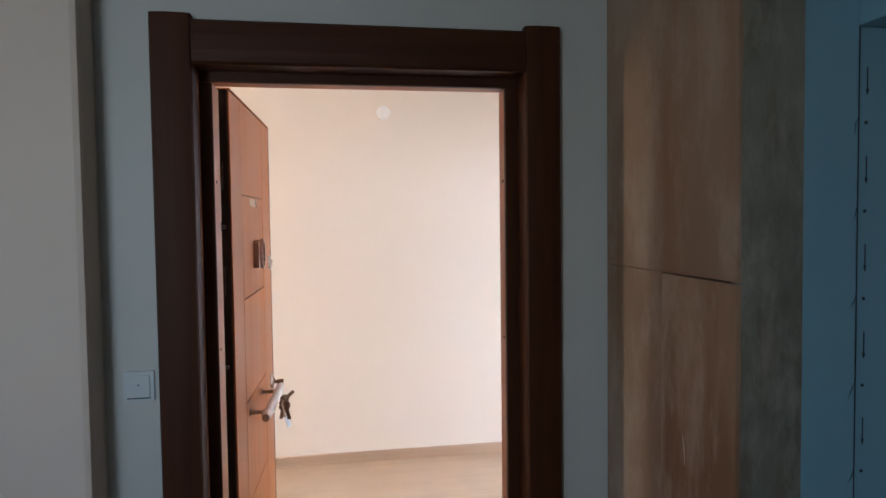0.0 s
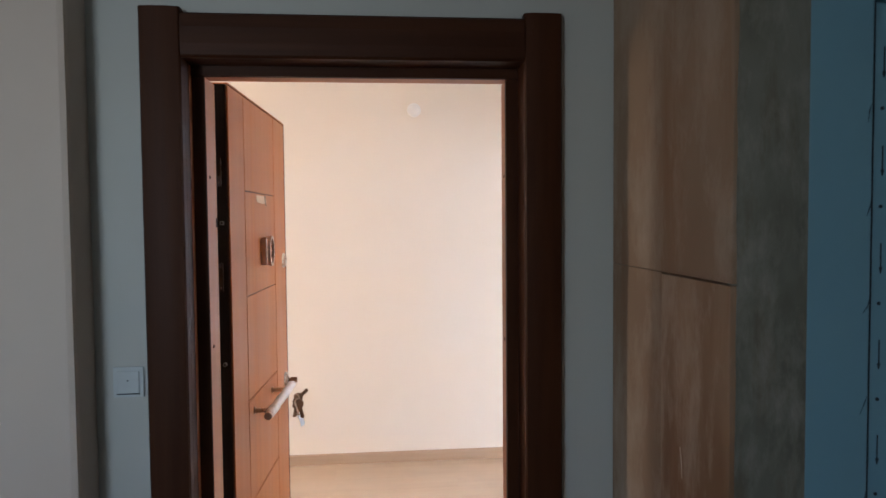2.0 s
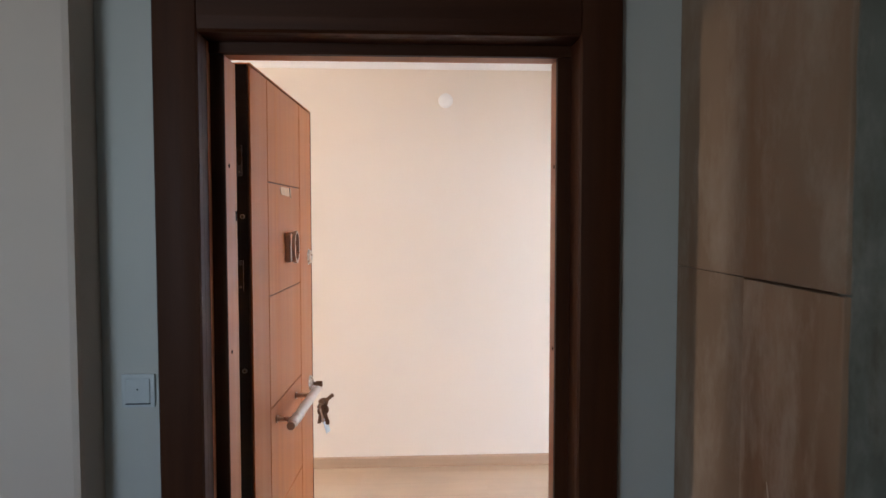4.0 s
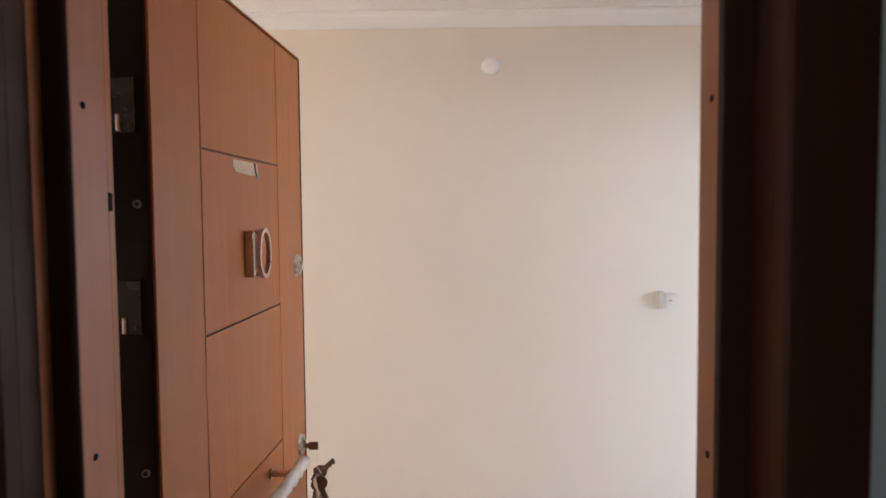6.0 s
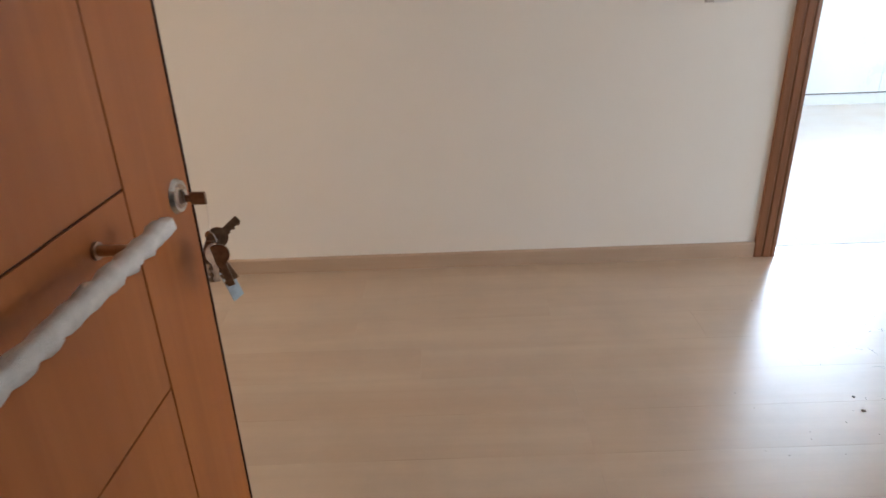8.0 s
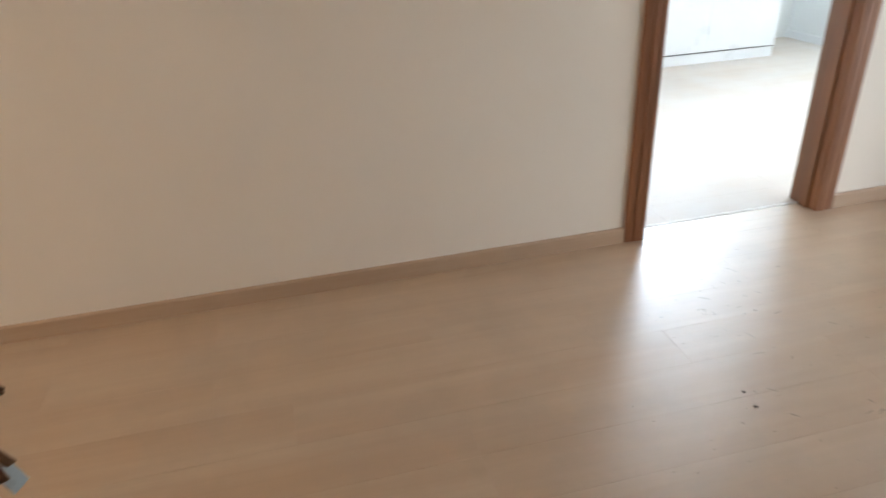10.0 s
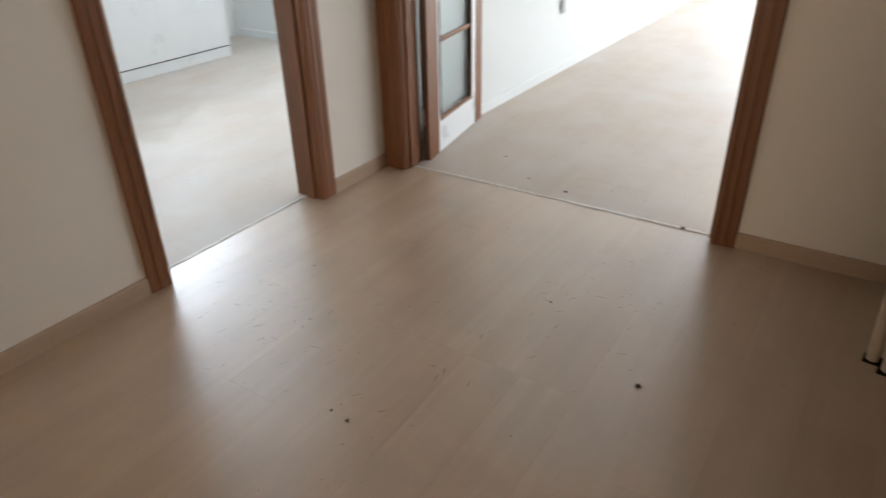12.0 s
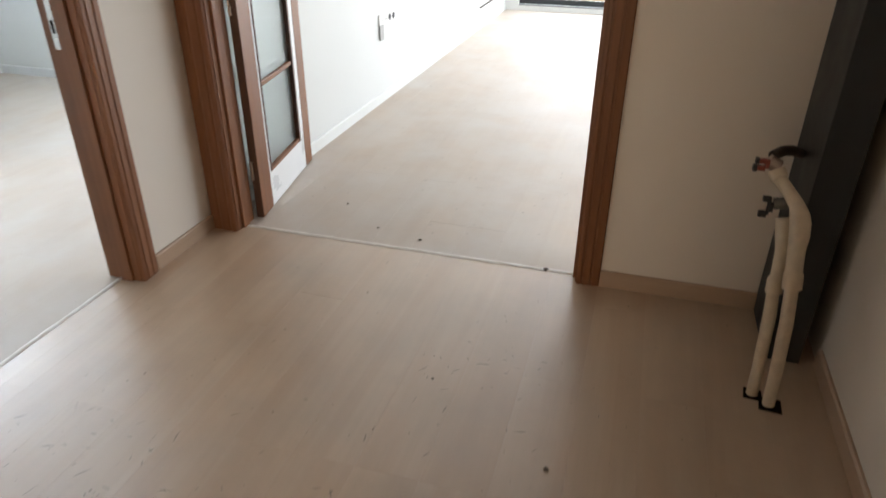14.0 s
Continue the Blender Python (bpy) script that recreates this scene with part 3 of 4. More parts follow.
part("gap_line", box((-0.027, -0.0100, -0.0305), (0.027, -0.0065, -0.0283)), "ink", sw)
part("indicator", rod((0.0, -0.0104, 0.004), (0.0, -0.0113, 0.004), 0.002, 10), "ink", sw)

clad = thing("plywood_cladding", pose(STAIR_X, 0, 0), "stained plywood boards covering the side of the lift shaft", "cladding")
part("board", box((0.0, -0.610, 0.0), (0.03, -0.3195, 1.481), 0.002), "panel_wet", clad, "lower plywood board with water stains and a scratch")
part("board", box((0.0015, -0.3185, 0.0), (0.03, -0.004, 1.4838), 0.001), "panel", clad, "lower plywood board")
part("scratch", tube([(-0.0006, -0.416, 1.13), (-0.0006, -0.424, 1.10), (-0.0006, -0.426, 1.065)], [0.0006, 0.0013, 0.0005], 6), "tear", clad)
part("board", box((0.002, -0.610, 1.4845), (0.03, -0.004, 2.70), 0.003), "panel", clad, "upper plywood board")
bmj = bmesh.new()
jag = [0.0] + [0.012 + 0.006 * noise.noise(Vector((0, 0, k * 1.7))) for k in range(1, 40)]
stone_edge = [(-0.665 + jag[k] * (1 if k else 0) - 0.012, 2.70 * k / 39) for k in range(40)]
vs = [[bmj.verts.new((x, y if first else -0.795, z)) for first in (1, 0)] for x in (-0.004,) for y, z in stone_edge]
for r1, r2 in zip(vs, vs[1:]):
    bmj.faces.new((r1[0], r1[1], r2[1], r2[0]))
ext = bmesh.ops.extrude_face_region(bmj, geom=bmj.faces[:])
bmesh.ops.translate(bmj, verts=[v for v in ext["geom"] if isinstance(v, bmesh.types.BMVert)], vec=(0.034, 0, 0))
bmesh.ops.recalc_face_normals(bmj, faces=bmj.faces[:])
strip = link("stone_strip", bmj, "stone")
strip.matrix_world = pose(1.100, -0.609, 0, 0, 0, 90)
tagged(strip, "rough green-grey stone strip between plywood and lift door", "stone trim")

lift = thing("lift_door", pose(1.099, -0.609, 0, 0, 0, 90), "lift door and frame under blue protective film", "lift door")
part("frame", box((-0.003, -0.915, 0.0), (0.03, -0.796, 2.70), 0.003), "film", lift)
part("leaf", box((0.004, -1.75, 0.0), (0.03, -0.919, 1.979), 0.002), "film", lift)
part("lintel", box((-0.075, -1.75, 1.980), (0.03, -0.916, 2.70), 0.003), "film", lift)
part("seam", box((-0.001, -0.9188, 0.0), (0.012, -0.9152, 1.979)), "ink", lift)
part("side_frame", box((-0.003, -2.095, 0.0), (0.03, -1.751, 2.70), 0.003), "film", lift)
for i in range(10):
    z = 0.285 + i * 0.174
    part("printed_arrow", prism([(-0.9398, z + 0.050), (-0.9398, z + 0.008), (-0.9422, z + 0.007), (-0.9390, z - 0.004), (-0.9358, z + 0.007), (-0.9382, z + 0.008), (-0.9382, z + 0.050)], 0, 0.0022, 0.0038), "ink", lift)
    part("printed_dot", rod((0.0022, -0.937, z - 0.058), (0.0038, -0.937, z - 0.058), 0.0034, 10), "ink", lift)
    part("film_smear", tube([(-0.0034, -0.913, z - 0.050), (-0.0036, -0.910 + 0.002 * math.sin(i * 2.3), z - 0.062), (-0.0034, -0.903 + 0.004 * math.sin(i * 1.3), z - 0.078 + 0.006 * math.sin(i * 1.9))], [0.0003, 0.0012, 0.0003], 6), "smear", lift)

# ---- interior door frames ----


def moulded(across, out):
    """Casing profile 95 mm wide: across from the outer edge, out from the wall."""
    w = ((0.0, 0.0), (0.0, 0.014), (0.004, 0.017), (0.030, 0.019), (0.033, 0.0155), (0.038, 0.0155), (0.041, 0.020), (0.066, 0.021), (0.069, 0.017), (0.074, 0.017), (0.077, 0.021), (0.089, 0.020), (0.093, 0.016), (0.093, 0.0))
    return [(across(u), out(v)) for u, v in w]


door_2 = thing("door_2", pose(0, 0, 0), "moulded brown oak door frame of the kitchen doorway", "door frame", kind="structure")
part("casing", prism(moulded(lambda u: 2.567 + u, lambda v: FAR - v), 2, 0.0, 2.085), "oak_trim", door_2)
part("casing", prism(moulded(lambda u: 3.640 - u, lambda v: FAR - v), 2, 0.0, 2.085), "oak_trim", door_2)
part("head_casing", prism([(b, a) for a, b in moulded(lambda u: 2.085 - u, lambda v: FAR - v - 0.001)], 0, 2.6605, 3.5465), "oak_trim_x", door_2)
for x0, x1, s in ((2.62, 2.652, 1), (3.5435, 3.575, -1)):
    part("jamb", box((x0, FAR - 0.004, 0), (x1, FAR + 0.154, 2.03), 0.001), "oak_trim", door_2)
    xs = sorted((x1 if s > 0 else x0, (x1 if s > 0 else x0) + s * 0.012))
    part("stop", box((xs[0], FAR + 0.030, 0), (xs[1], FAR + 0.085, 1.998), 0.002), "oak_trim", door_2)
part("head_jamb", box((2.652, FAR - 0.004, 1.998), (3.5435, FAR + 0.154, 2.03), 0.001), "oak_trim_x", door_2)
sp = part("strike_plate", box((3.5415, FAR + 0.098, 0.93), (3.5436, FAR + 0.122, 1.10), 0.0008), "chrome", door_2, "bright steel strike plate")
part("slot", box((3.5408, FAR + 0.104, 0.985), (3.5416, FAR + 0.116, 1.03)), "hole", sp)

door_3 = thing("door_3", pose(0, 0, 0), "moulded brown oak door frame of the wide living-room doorway", "door frame", kind="structure")
part("casing", prism([(b, a) for a, b in moulded(lambda u: 2.683 - u * 1.40, lambda v: LIV - v)], 2, 0.0, 2.085), "oak_trim", door_3)
part("casing", prism([(b, a) for a, b in moulded(lambda u: 0.872 + u, lambda v: LIV - v)], 2, 0.0, 2.085), "oak_trim", door_3)
part("head_casing", prism([(b, a) for a, b in moulded(lambda u: 2.085 - u, lambda v: LIV - v - 0.001)], 1, 0.9655, 2.5515), "oak_trim_y", door_3)
for y0, y1, s in ((0.94, 0.970, 1), (2.547, 2.58, -1)):
    part("jamb", box((LIV - 0.004, y0, 0), (LIV + 0.129, y1, 2.03), 0.001), "oak_trim", door_3)
    ys = sorted((y1 if s > 0 else y0, (y1 if s > 0 else y0) + s * 0.012))
    part("stop", box((LIV + 0.025, ys[0], 0), (LIV + 0.075, ys[1], 1.998), 0.002), "oak_trim", door_3)
part("head_jamb", box((LIV - 0.004, 0.970, 1.998), (LIV + 0.129, 2.547, 2.03), 0.001), "oak_trim_y", door_3)

# ---- glazed living-room leaf ----
gl = thing("glazed_door", pose(4.222, 2.499, 0.0, 0, 0, 9.5), "open glazed interior door with oak stiles and white panel", "door")
GW, GZ = 0.80, 1.985
S0, S1 = 0.135, 0.69
part("stile", box((0, 0, 0.008), (S0, 0.038, GZ), 0.002), "oak_trim", gl)
# Thin dark facing stands in for shade on the hinge edge.
part("hinge_edge", box((-0.002, 0.001, 0.008), (0.0, 0.037, GZ)), "oak_shaded", gl, "edge of the door leaf, darkened for shade")
part("stile", box((S1, 0, 0.008), (GW, 0.038, GZ), 0.002), "oak_trim", gl)
P0, P1, Z0, Z1 = 0.168, 0.60, 0.205, 1.86
part("white_panel", boxes(((S0, 0.002, 0.008), (S1, 0.036, Z0 - 0.02)), ((S0, 0.002, Z1 + 0.02), (S1, 0.036, GZ)), ((S0, 0.002, Z0 - 0.02), (P0 - 0.012, 0.036, Z1 + 0.02)), ((P1 + 0.02, 0.002, Z0 - 0.02), (S1, 0.036, Z1 + 0.02))), "white_gloss", gl, "white lacquered panel")
# Upright beads carry the reveal's shadow in their darker wood.
part("bead", box((P0 - 0.012, -0.002, Z0 - 0.02), (P0, 0.040, Z1 + 0.02), 0.002), "oak_shaded", gl)
part("bead", box((P1, -0.006, Z0 - 0.02), (P1 + 0.02, 0.040, Z1 + 0.02), 0.002), "oak_shaded", gl)
part("bead", box((P0, -0.002, Z0 - 0.02), (P1, 0.040, Z0), 0.002), "oak_trim_x", gl)
part("bead", box((P0, -0.002, Z1), (P1, 0.040, Z1 + 0.02), 0.002), "oak_trim_x", gl)
bars = [Z0 + (Z1 - Z0) * k / 4 for k in range(5)]
for k in range(4):
    part("pane", box((P0 + 0.001, 0.016, bars[k] + (0.012 if k else 0.001)), (P1 - 0.001, 0.021, bars[k + 1] - (0.012 if k < 3 else 0.001))), "frost", gl, "frosted glass pane")
    if k:
        part("muntin", box((P0, 0.0, bars[k] - 0.0115), (P1, 0.038, bars[k] + 0.0115), 0.003), "oak_trim_x", gl)
for z in (0.25, 1.0, 1.75):
    part("hinge", rod((-0.008, 0.030, z - 0.045), (-0.008, 0.030, z + 0.045), 0.007, 12), "bronze", gl)
lh = part("handle", box((0.735, -0.006, 0.93), (0.765, -0.0002, 1.13), 0.003), "chrome", gl, "steel handle plate")
part("lever", tube([(0.75, -0.006, 1.06), (0.75, -0.045, 1.06), (0.74, -0.052, 1.06), (0.63, -0.052, 1.06)], [0.009, 0.009, 0.009, 0.008], 12), "chrome", lh)

# ---- thresholds ----


def ragged(axis, at, lo, hi, half):
    """A filler strip with uneven edges along an axis."""
    n = 60
    bm = bmesh.new()
    rows = []
    for k in range(n + 1):
        w = lo + (hi - lo) * k / n
        a = half * (1 + 0.45 * noise.noise(Vector((w * 14, at, 0))))
        b = half * (1 + 0.45 * noise.noise(Vector((w * 14, at, 7))))
        h = 0.004 + 0.003 * noise.noise(Vector((w * 19, 3, at)))
        prof = ((at - a, -0.012), (at - a, 0.001), (at - a * 0.4, h), (at + b * 0.4, h), (at + b, 0.001), (at + b, -0.012))
        rows.append([bm.verts.new((w, u, v) if axis == 0 else (u, w, v)) for u, v in prof])
    for r1, r2 in zip(rows, rows[1:]):
        for j in range(5):
            bm.faces.new((r1[j], r1[j + 1], r2[j + 1], r2[j]))
    bm.faces.new(rows[0])
    bm.faces.new(rows[-1][::-1])
    bmesh.ops.recalc_face_normals(bm, faces=bm.faces[:])
    return smooth(bm, 60)


structure("threshold_kitchen", ragged(0, FAR + 0.095, 2.652, 3.5435, 0.011), "threshold", "pale filler strip across the kitchen doorway", "threshold")
structure("threshold_living", ragged(1, LIV + 0.055, 0.970, 2.547, 0.012), "threshold", "pale ragged filler strip across the living-room doorway", "threshold")

# ---- hall fittings ----
lamp = thing("wall_lamp", pose(1.365, FAR, 2.325), "small round white wall lamp high on the hall wall", "wall lamp")
dome = bmesh.new()
bmesh.ops.create_uvsphere(dome, u_segments=28, v_segments=14, radius=0.041)
for v in dome.verts:
    v.co.y = min(v.co.y, 0.0) * 0.22 - 0.012
part("dome", smooth(dome, 60), "white_plastic", lamp)
part("base", rod((0, 0, 0), (0, -0.014, 0), 0.046, 28, 0.044), "white_plastic", lamp)


def hall_switch(x, z, w, h, lift, mat, label):
    o = thing("hall_switch", pose(x, FAR, z), label, "light switch", "switches beside the kitchen doorway")
    part("plate", box((-w, -0.006 - lift, -h), (w, 0.0, h), 0.003), mat, o)
    part("rocker", box((-w * 0.66, -0.010 - lift, -h * 0.72), (w * 0.66, -0.0055 - lift, h * 0.72), 0.002), mat, o)
    return o


hall_switch(2.226, 1.130, 0.015, 0.044, 0.016, "cream_plastic", "cream wall switch standing proud of the hall wall")
flat_switch = hall_switch(2.282, 1.124, 0.036, 0.040, 0.001, "pale_plastic", "pale light switch flush on the hall wall")
part("indicator", box((-0.008, -0.0118, -0.002), (0.008, -0.0108, 0.002)), "duct", flat_switch)

# ---- riser duct and heating pipes in the corner ----
duct = thing("riser_duct", pose(0, 0, 0), "dark grey boxed riser duct in the hall corner", "duct")
part("side", box((3.752, 0.270, 0.0), (LIV - 0.0005, 0.278, CEIL - 0.001), 0.001), "duct", duct)
part("front", box((3.745, 0.165, 0.0), (3.7515, 0.278, CEIL - 0.001), 0.001), "duct", duct)
part("return", box((3.752, 0.165, 0.0), (LIV - 0.0005, 0.172, CEIL - 0.001), 0.001), "duct", duct)

pipes = thing("heating_pipes", pose(0, 0, 0), "two cream foam-sleeved heating pipes rising from the floor", "pipes")
pb = [(3.490, 0.292, -0.012), (3.492, 0.297, 0.12), (3.500, 0.307, 0.30), (3.512, 0.317, 0.412), (3.513, 0.318, 0.416), (3.520, 0.322, 0.462), (3.522, 0.323, 0.467), (3.545, 0.326, 0.53), (3.562, 0.325, 0.566), (3.582, 0.324, 0.590), (3.600, 0.329, 0.610), (3.616, 0.340, 0.635), (3.640, 0.364, 0.664), (3.666, 0.390, 0.690), (3.668, 0.392, 0.692), (3.682, 0.404, 0.712)]
part("sleeve", tube(pb, [0.0185, 0.0185, 0.019, 0.019, 0.0265, 0.0265, 0.023, 0.025, 0.0275, 0.0295, 0.0275, 0.022, 0.018, 0.018, 0.024, 0.024], 18, 0.12), "foam", pipes)
pa = [(3.530, 0.337, -0.012), (3.532, 0.340, 0.10), (3.540, 0.348, 0.30), (3.548, 0.354, 0.372), (3.549, 0.354, 0.376), (3.552, 0.356, 0.420), (3.556, 0.354, 0.43), (3.580, 0.352, 0.50), (3.612, 0.357, 0.565), (3.622, 0.362, 0.590)]
part("sleeve", tube(pa, [0.0175, 0.018, 0.0185, 0.0185, 0.0235, 0.0235, 0.019, 0.021, 0.026, 0.024], 18, 0.12), "foam", pipes)
v1 = part("valve", tube([(3.985, 0.281, 0.668), (3.90, 0.310, 0.700), (3.80, 0.350, 0.737), (3.73, 0.390, 0.756), (3.690, 0.420, 0.752)], [0.016] * 5, 14), "pipe_black", pipes, "valve with red-brown lever")
part("body", rod((3.686, 0.400, 0.722), (3.684, 0.432, 0.738), 0.021, 16), "bronze", v1)
part("lever", boxes(((3.655, 0.430, 0.722), (3.672, 0.442, 0.746)), ((3.650, 0.440, 0.738), (3.666, 0.460, 0.750)), ((3.650, 0.440, 0.716), (3.666, 0.462, 0.729))), "red", v1)
part("lever_tip", boxes(((3.648, 0.4605, 0.736), (3.668, 0.470, 0.752)), ((3.648, 0.4625, 0.713), (3.668, 0.473, 0.730))), "black", v1)
v2 = part("valve", rod((3.640, 0.350, 0.632), (3.640, 0.396, 0.622), 0.017, 16), "duct_grey", pipes, "grey valve with black lever")
part("lever", boxes(((3.630, 0.396, 0.598), (3.650, 0.408, 0.622)), ((3.632, 0.406, 0.628), (3.648, 0.428, 0.642)), ((3.632, 0.410, 0.578), (3.648, 0.432, 0.594)), ((3.636, 0.404, 0.586), (3.644, 0.413, 0.636))), "black", v2)
for x, y, w in ((3.488, 0.288, 0.036), (3.528, 0.336, 0.030)):
    hole = structure("floor_hole", prism([(x - w, y - w * 0.9), (x + w * 0.9, y - w), (x + w, y + w * 0.8), (x - w * 0.8, y + w)], 2, 0.0005, 0.0022), "hole", "dark cut hole where a pipe meets the floor", "hole")

# ---- kitchen ----


def base_unit(x0, x1):
    u = thing("base_cabinet", pose(x0, 5.448, 0), "white lacquered kitchen base cabinet with plain doors", "cabinet", "kitchen base cabinets")
    w = x1 - x0
    part("body", box((0.001, 0.02, 0.0951), (w - 0.001, 0.60, 0.83)), "white_gloss", u)
    part("plinth", box((0.0, 0.012, 0.0), (w, 0.03, 0.086), 0.001), "white_gloss", u)
    # Near-black strip paints the shade in the gap above the plinth.
    part("shadow_gap", box((0.0, 0.0165, 0.0865), (w, 0.03, 0.0949)), "hole", u)
    part("door", box((0.0015, 0.0, 0.098), (w - 0.0015, 0.0190, 0.822), 0.0015), "white_gloss", u)
    return u


for a, b in ((2.45, 3.02), (3.02, 3.59), (3.59, 4.185), (4.185, 4.78), (4.78, 5.45)):
    base_unit(a, b)
wt = structure("worktop", box((KX0, 5.435, 0.831), (5.47, KY1, 0.868), 0.004), "counter", "grey stone kitchen worktop under the window", "worktop")
tap = thing("kitchen_tap", pose(4.93, 5.95, 0.868), "slim chrome kitchen tap behind the sink", "tap")
part("base", rod((0, 0, 0), (0, 0, 0.05), 0.024, 18, 0.018), "chrome", tap)
part("spout", tube([(0, 0, 0.04), (0, 0, 0.24)] + [(0, -0.07 + 0.07 * math.cos(a), 0.24 + 0.07 * math.sin(a)) for a in [math.pi * k / 8 for k in range(1, 9)]] + [(0, -0.14, 0.20)], [0.012] * 11, 12), "chrome", tap)
part("lever", rod((0.01, 0, 0.06), (0.075, 0, 0.10), 0.006, 10), "chrome", tap)

win = thing("window_1", pose(0, 0, 0), "white plastic kitchen window with two sashes", "window", kind="structure")
YW = KY1 + 0.07
part("window_frame", boxes(((WX0, YW, WZ0), (WX0 + 0.05, YW + 0.06, WZ1)), ((WX1 - 0.05, YW, WZ0), (WX1, YW + 0.06, WZ1)), ((WX0 + 0.05, YW, WZ0), (WX1 - 0.05, YW + 0.06, WZ0 + 0.05)), ((WX0 + 0.05, YW, WZ1 - 0.05), (WX1 - 0.05, YW + 0.06, WZ1)), ((5.04, YW, WZ0 + 0.05), (5.10, YW + 0.06, WZ1 - 0.05))), "upvc", win)
for x0, x1 in ((WX0 + 0.05, 5.04), (5.10, WX1 - 0.05)):
    sash = part("sash", boxes(((x0, YW - 0.012, WZ0 + 0.05), (x0 + 0.045, YW + 0.04, WZ1 - 0.05)), ((x1 - 0.045, YW - 0.012, WZ0 + 0.05), (x1, YW + 0.04, WZ1 - 0.05)), ((x0 + 0.045, YW - 0.012, WZ0 + 0.05), (x1 - 0.045, YW + 0.04, WZ0 + 0.095)), ((x0 + 0.045, YW - 0.012, WZ1 - 0.095), (x1 - 0.045, YW + 0.04, WZ1 - 0.05))), "upvc", win)
    pane = part("pane", box((x0 + 0.04, YW + 0.012, WZ0 + 0.09), (x1 - 0.04, YW + 0.018, WZ1 - 0.09)), "clear", sash)
    pane.visible_shadow = False
    part("sash_handle", box((x0 + 0.012, YW - 0.05, 1.55), (x0 + 0.032, YW - 0.0125, 1.68), 0.004), "bronze", sash)
part("window_sill", box((WX0, KY1 - 0.03, WZ0 - 0.03), (WX1, KY1 + 0.0695, WZ0 - 0.0005), 0.004), "white_gloss", win)

# ---- living room ----
win2 = thing("window_2", pose(0, 0, 0), "wide balcony window at the far end of the living room", "window", kind="structure")
XW = LX1 + 0.07
part("window_frame", boxes(((XW, -2.3, 0.06), (XW + 0.06, -2.24, 2.35)), ((XW, 2.44, 0.06), (XW + 0.06, 2.5, 2.35)), ((XW, -2.24, 2.29), (XW + 0.06, 2.44, 2.35)), ((XW, -2.24, 0.06), (XW + 0.06, 2.44, 0.14)), ((XW, 0.82, 0.14), (XW + 0.06, 0.90, 2.29)), ((XW, -0.74, 0.14), (XW + 0.06, -0.66, 2.29))), "duct", win2)
for y0, y1 in ((-2.24, -0.74), (-0.66, 0.82), (0.90, 2.44)):
    pane = part("pane", box((XW + 0.027, y0 + 0.001, 0.141), (XW + 0.033, y1 - 0.001, 2.289)), "clear", win2)
    pane.visible_shadow = False
part("window_sill", box((LX1 - 0.02, -2.29, 0.0605), (LX1 + 0.0695, 2.49, 0.08), 0.003), "counter", win2)
sock = thing("socket_strip", pose(6.435, FAR - 0.006, 0.585), "white row of wall sockets with a hanging flap", "socket")
part("plate", box((-0.165, -0.010, -0.042), (0.165, 0.0, 0.042), 0.003), "white_plastic", sock)
for k in range(4):
    c = part("insert", rod((-0.120 + 0.08 * k, -0.0101, 0), (-0.120 + 0.08 * k, -0.0125, 0), 0.024, 20), "white_plastic" if k < 2 else "duct", sock)
    for dx in (-0.009, 0.009):
        part("pin_hole", rod((-0.120 + 0.08 * k + dx, -0.0126, 0), (-0.120 + 0.08 * k + dx, -0.0132, 0), 0.003, 8), "ink", c)
part("flap", box((-0.168, -0.016, -0.135), (-0.100, -0.008, -0.030), 0.001), "flap_grey", sock, "grey hanging flap")

rail = link("wall_pipe", tube([(9.34, FAR - 0.018, 0.232), (9.36, FAR - 0.020, 0.232), (LX1 - 0.02, FAR - 0.020, 0.240)], [0.008, 0.010, 0.010], 10), "pipe_black")
tagged(rail, "thin dark pipe running along the white living-room wall", "pipe")

# ---- crumbs and scratches on the floor ----
rng = random.Random(5)
bm = bmesh.new()
for k in range(300):
    if k < 150:
        x, y = rng.uniform(2.0, 4.0), rng.uniform(0.3, 2.6)
    elif k < 250:
        x, y = rng.uniform(4.25, 7.0), rng.uniform(0.4, 2.5)
    else:
        x, y = rng.uniform(2.6, 3.6), rng.uniform(1.5, 4.2)
    s = rng.uniform(0.0008, 0.0022) * (1.8 if rng.random() < 0.1 else 1)
    long = rng.choice((1, 1, 1.6, 4.5))
    long = 1 if s > 0.0016 else long
    a = rng.uniform(0, math.pi)
    c, d = math.cos(a), math.sin(a)
    ring = [(s * long * math.cos(q) * rng.uniform(0.7, 1.2), s * math.sin(q) * rng.uniform(0.7, 1.2)) for q in (0, 1.1, 2.1, 3.1, 4.2, 5.3)]
    base = [bm.verts.new((x + c * u - d * v, y + d * u + c * v, 0.0004)) for u, v in ring]
    peak = bm.verts.new((x, y, 0.0004 + s * 0.5))
    for q in range(6):
        bm.faces.new((base[q], base[(q + 1) % 6], peak))
crumbs = link("floor_debris", bm, "dust")
tagged(crumbs, "dark crumbs and slivers scattered over the laminate", "debris", kind="stuff")


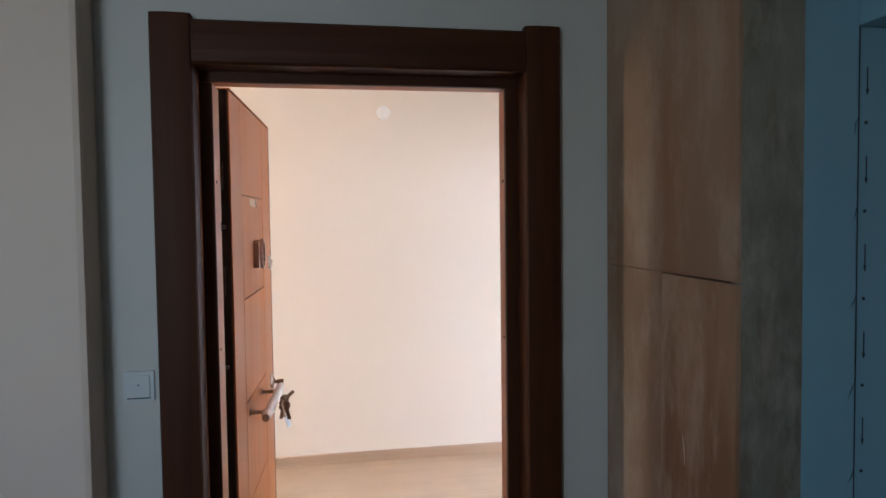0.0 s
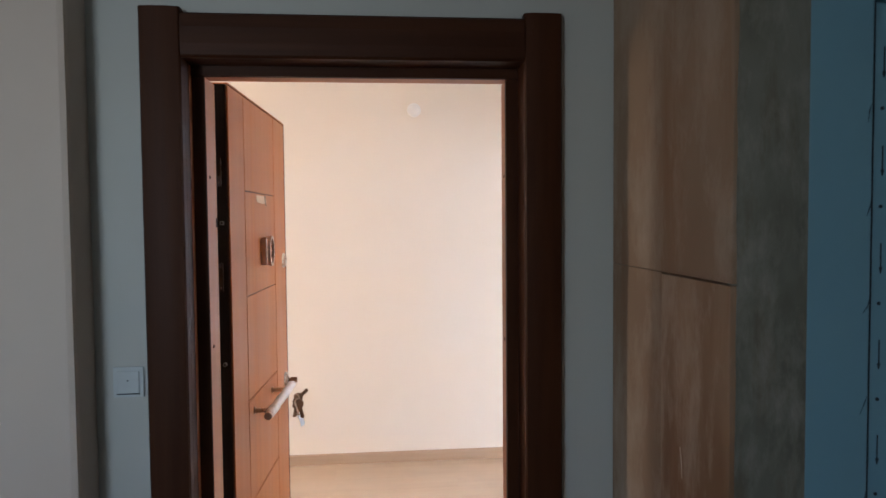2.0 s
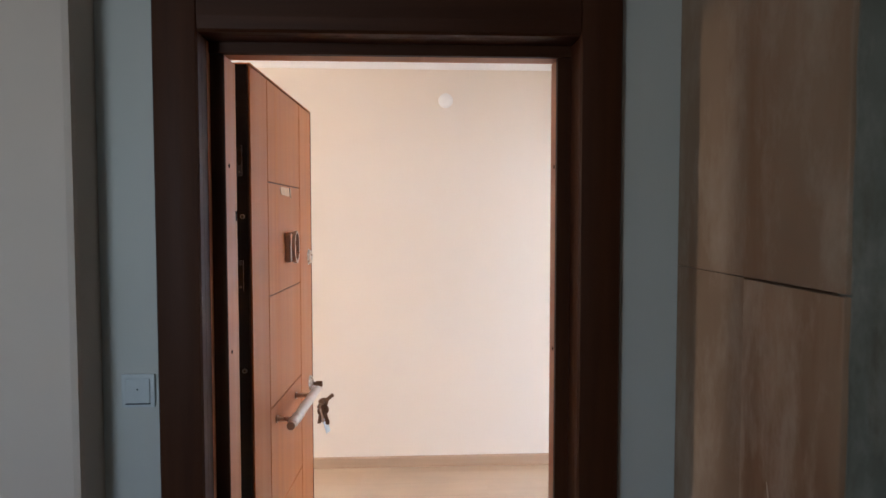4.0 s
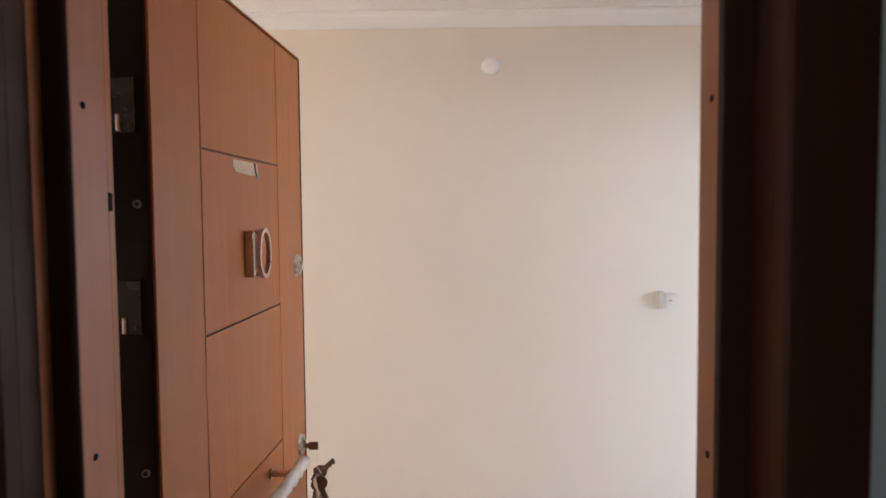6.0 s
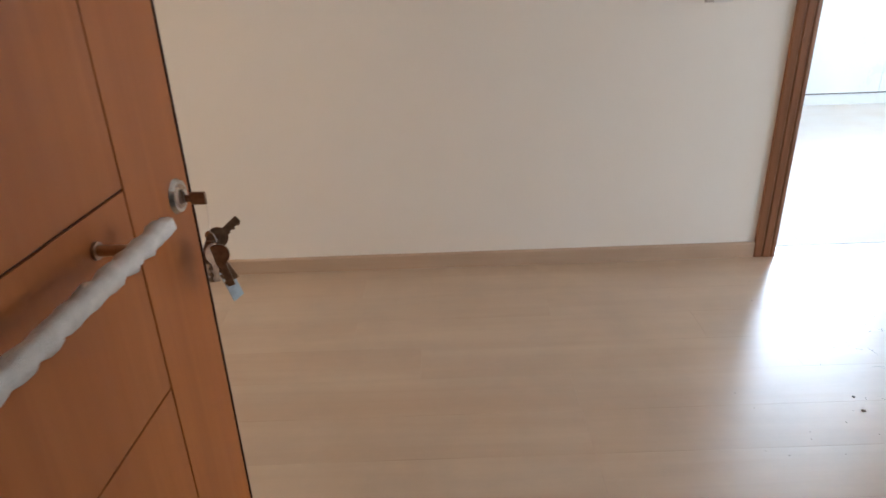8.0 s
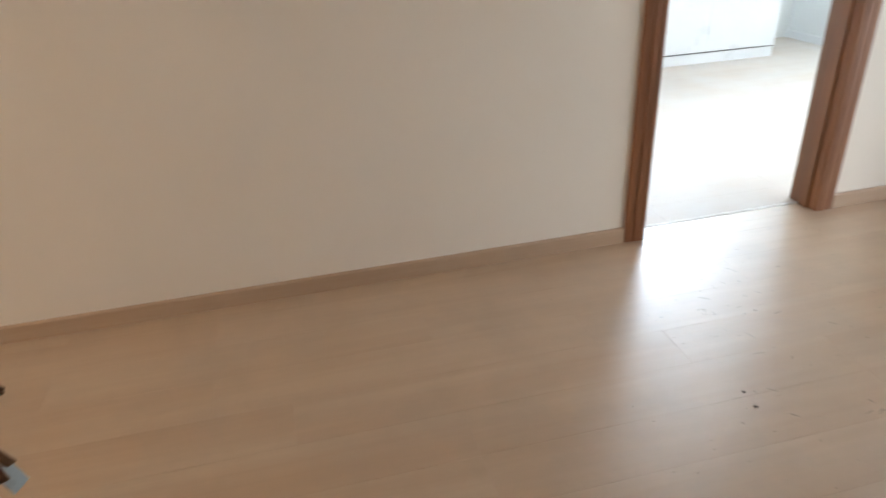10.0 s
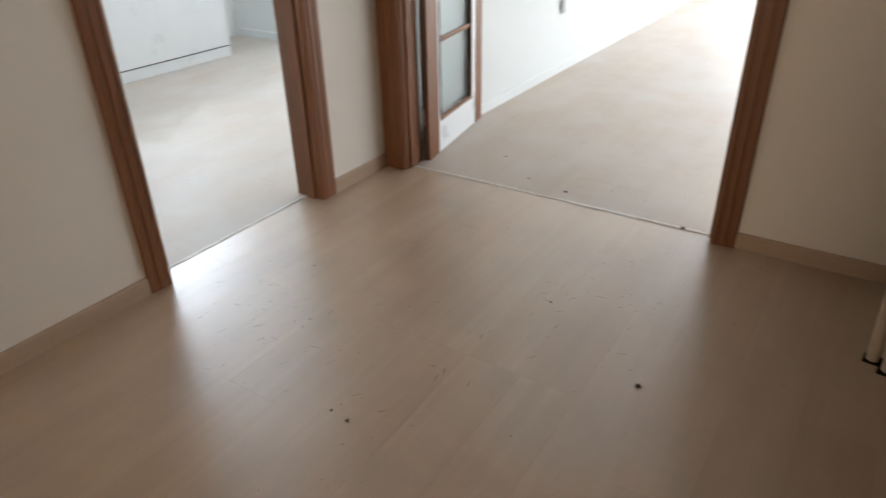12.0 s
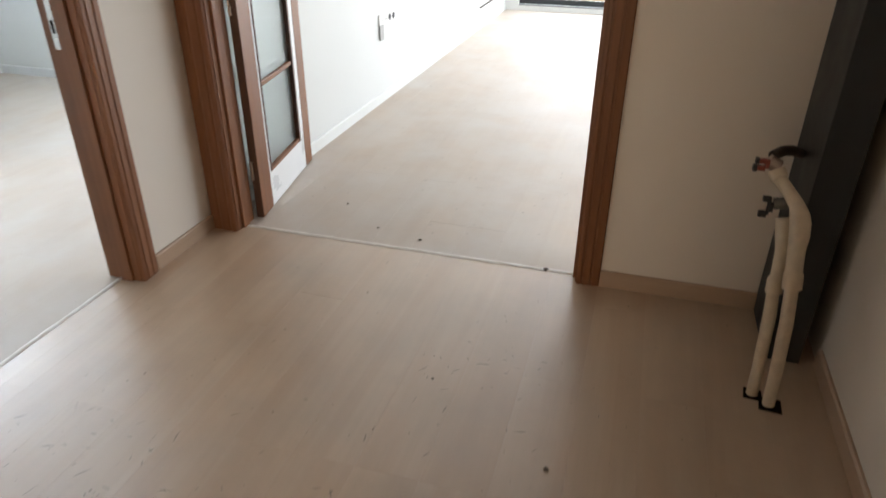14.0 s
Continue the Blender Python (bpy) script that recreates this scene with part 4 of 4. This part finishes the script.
rng = random.Random(11)
bm = bmesh.new()
for k in range(150):
    cx, cy, sx, sy = ((2.72, 2.15, 0.13, 0.26), (3.35, 1.2, 0.16, 0.14), (2.65, 1.8, 0.16, 0.3), (2.8, 3.05, 0.12, 0.16), (4.7, 1.6, 0.4, 0.4))[k % 5]
    x, y = rng.gauss(cx, sx), rng.gauss(cy, sy)
    if not (NEAR + 0.05 < y and x < 6.5 and not (FAR - 0.03 < y < FAR + 0.2) and not (LIV - 0.05 < x < LIV + 0.2) and x > 1.9):
        continue
    a, bend, ln, wd = rng.uniform(0, math.pi), rng.uniform(-14, 14), rng.choice((0.008, 0.012, 0.016, 0.024, 0.036)) * rng.uniform(0.8, 1.3), rng.uniform(0.0008, 0.0022)
    left, right = [], []
    for q in range(7):
        h = a + bend * ln * q / 6
        w = wd * math.sin(math.pi * (q + 0.4) / 6.8)
        left.append(bm.verts.new((x - math.sin(h) * w, y + math.cos(h) * w, 0.0004)))
        right.append(bm.verts.new((x + math.sin(h) * w, y - math.cos(h) * w, 0.0004)))
        x, y = x + math.cos(h) * ln / 6, y + math.sin(h) * ln / 6
    for q in range(6):
        bm.faces.new((right[q], right[q + 1], left[q + 1], left[q]))
tagged(link("floor_scuffs", bm, "scuff"), "thin grey-brown scuff marks across the laminate", "scuff marks", kind="stuff")


def clod(x, y, s):
    b = bmesh.new()
    bmesh.ops.create_icosphere(b, subdivisions=2, radius=s)
    for v in b.verts:
        v.co *= 1 + 0.5 * noise.noise(v.co * (2.2 / s) + Vector((x, y, 0)) * 3)
        v.co.z = max(v.co.z * 0.5, -s * 0.2) + s * 0.2
    o = link("dirt_clod", b, "dust")
    o.location = (x, y, 0.0003)
    return tagged(o, "small dark dirt clod on the laminate", "debris", "dirt clods")


clod(3.016, 0.927, 0.008)
clod(2.432, 1.592, 0.006)
clod(2.44, 1.66, 0.005)
clod(3.30, 1.35, 0.005)
clod(4.23, 1.70, 0.008)
clod(4.50, 2.18, 0.006)
clod(4.128, 1.10, 0.012)
clod(4.29, 1.93, 0.006)

# ---- laminate boards ----
BW, BL = 0.192, 1.285
meshes = {}


def board_mesh(length, width, mat):
    key = (round(length, 3), round(width, 3), mat)
    if key not in meshes:
        b = bmesh.new()
        c = 0.0004
        lo = [b.verts.new((x, y, -0.012)) for x, y in ((0, 0), (length, 0), (length, width), (0, width))]
        mid = [b.verts.new((x, y, -c)) for x, y in ((0, 0), (length, 0), (length, width), (0, width))]
        hi = [b.verts.new((x, y, 0)) for x, y in ((c, c), (length - c, c), (length - c, width - c), (c, width - c))]
        for r1, r2 in ((lo, mid), (mid, hi)):
            for k in range(4):
                b.faces.new((r1[k], r1[(k + 1) % 4], r2[(k + 1) % 4], r2[k]))
        b.faces.new(hi)
        me = bpy.data.meshes.new("board")
        b.to_mesh(me)
        b.free()
        me.materials.append(M[mat])
        meshes[key] = me
    return meshes[key]


def lay(x0, x1, y0, y1, seed, mat="laminate"):
    r = random.Random(seed)
    n = math.ceil((y1 - y0) / BW - 1e-6)
    for i in range(n):
        ya = y0 + i * BW
        wd = min(BW, y1 - ya)
        x = x0
        first = round(r.choice((0.3, 0.55, 0.8, 1.05, 1.285)), 3)
        while x < x1 - 0.005:
            ln = min(first if x == x0 else BL, x1 - x)
            o = new("board", board_mesh(ln - 0.0001, wd - 0.0001, mat))
            o.location = (x, ya, 0)
            o.parent = subfloor
            x += ln


lay(-4.6, LIV + 0.054, NEAR - 0.0, FAR, 1)
lay(LIV + 0.056, LX1, LY0, FAR, 2, "laminate_dust_sheen")
lay(KX0, KX1, FAR + 0.096, KY1, 3, "laminate_dust_sheen")
lay(2.64, 3.56, FAR, FAR + 0.094, 4)
lay(0.60, 1.57, 0.03, NEAR, 5)
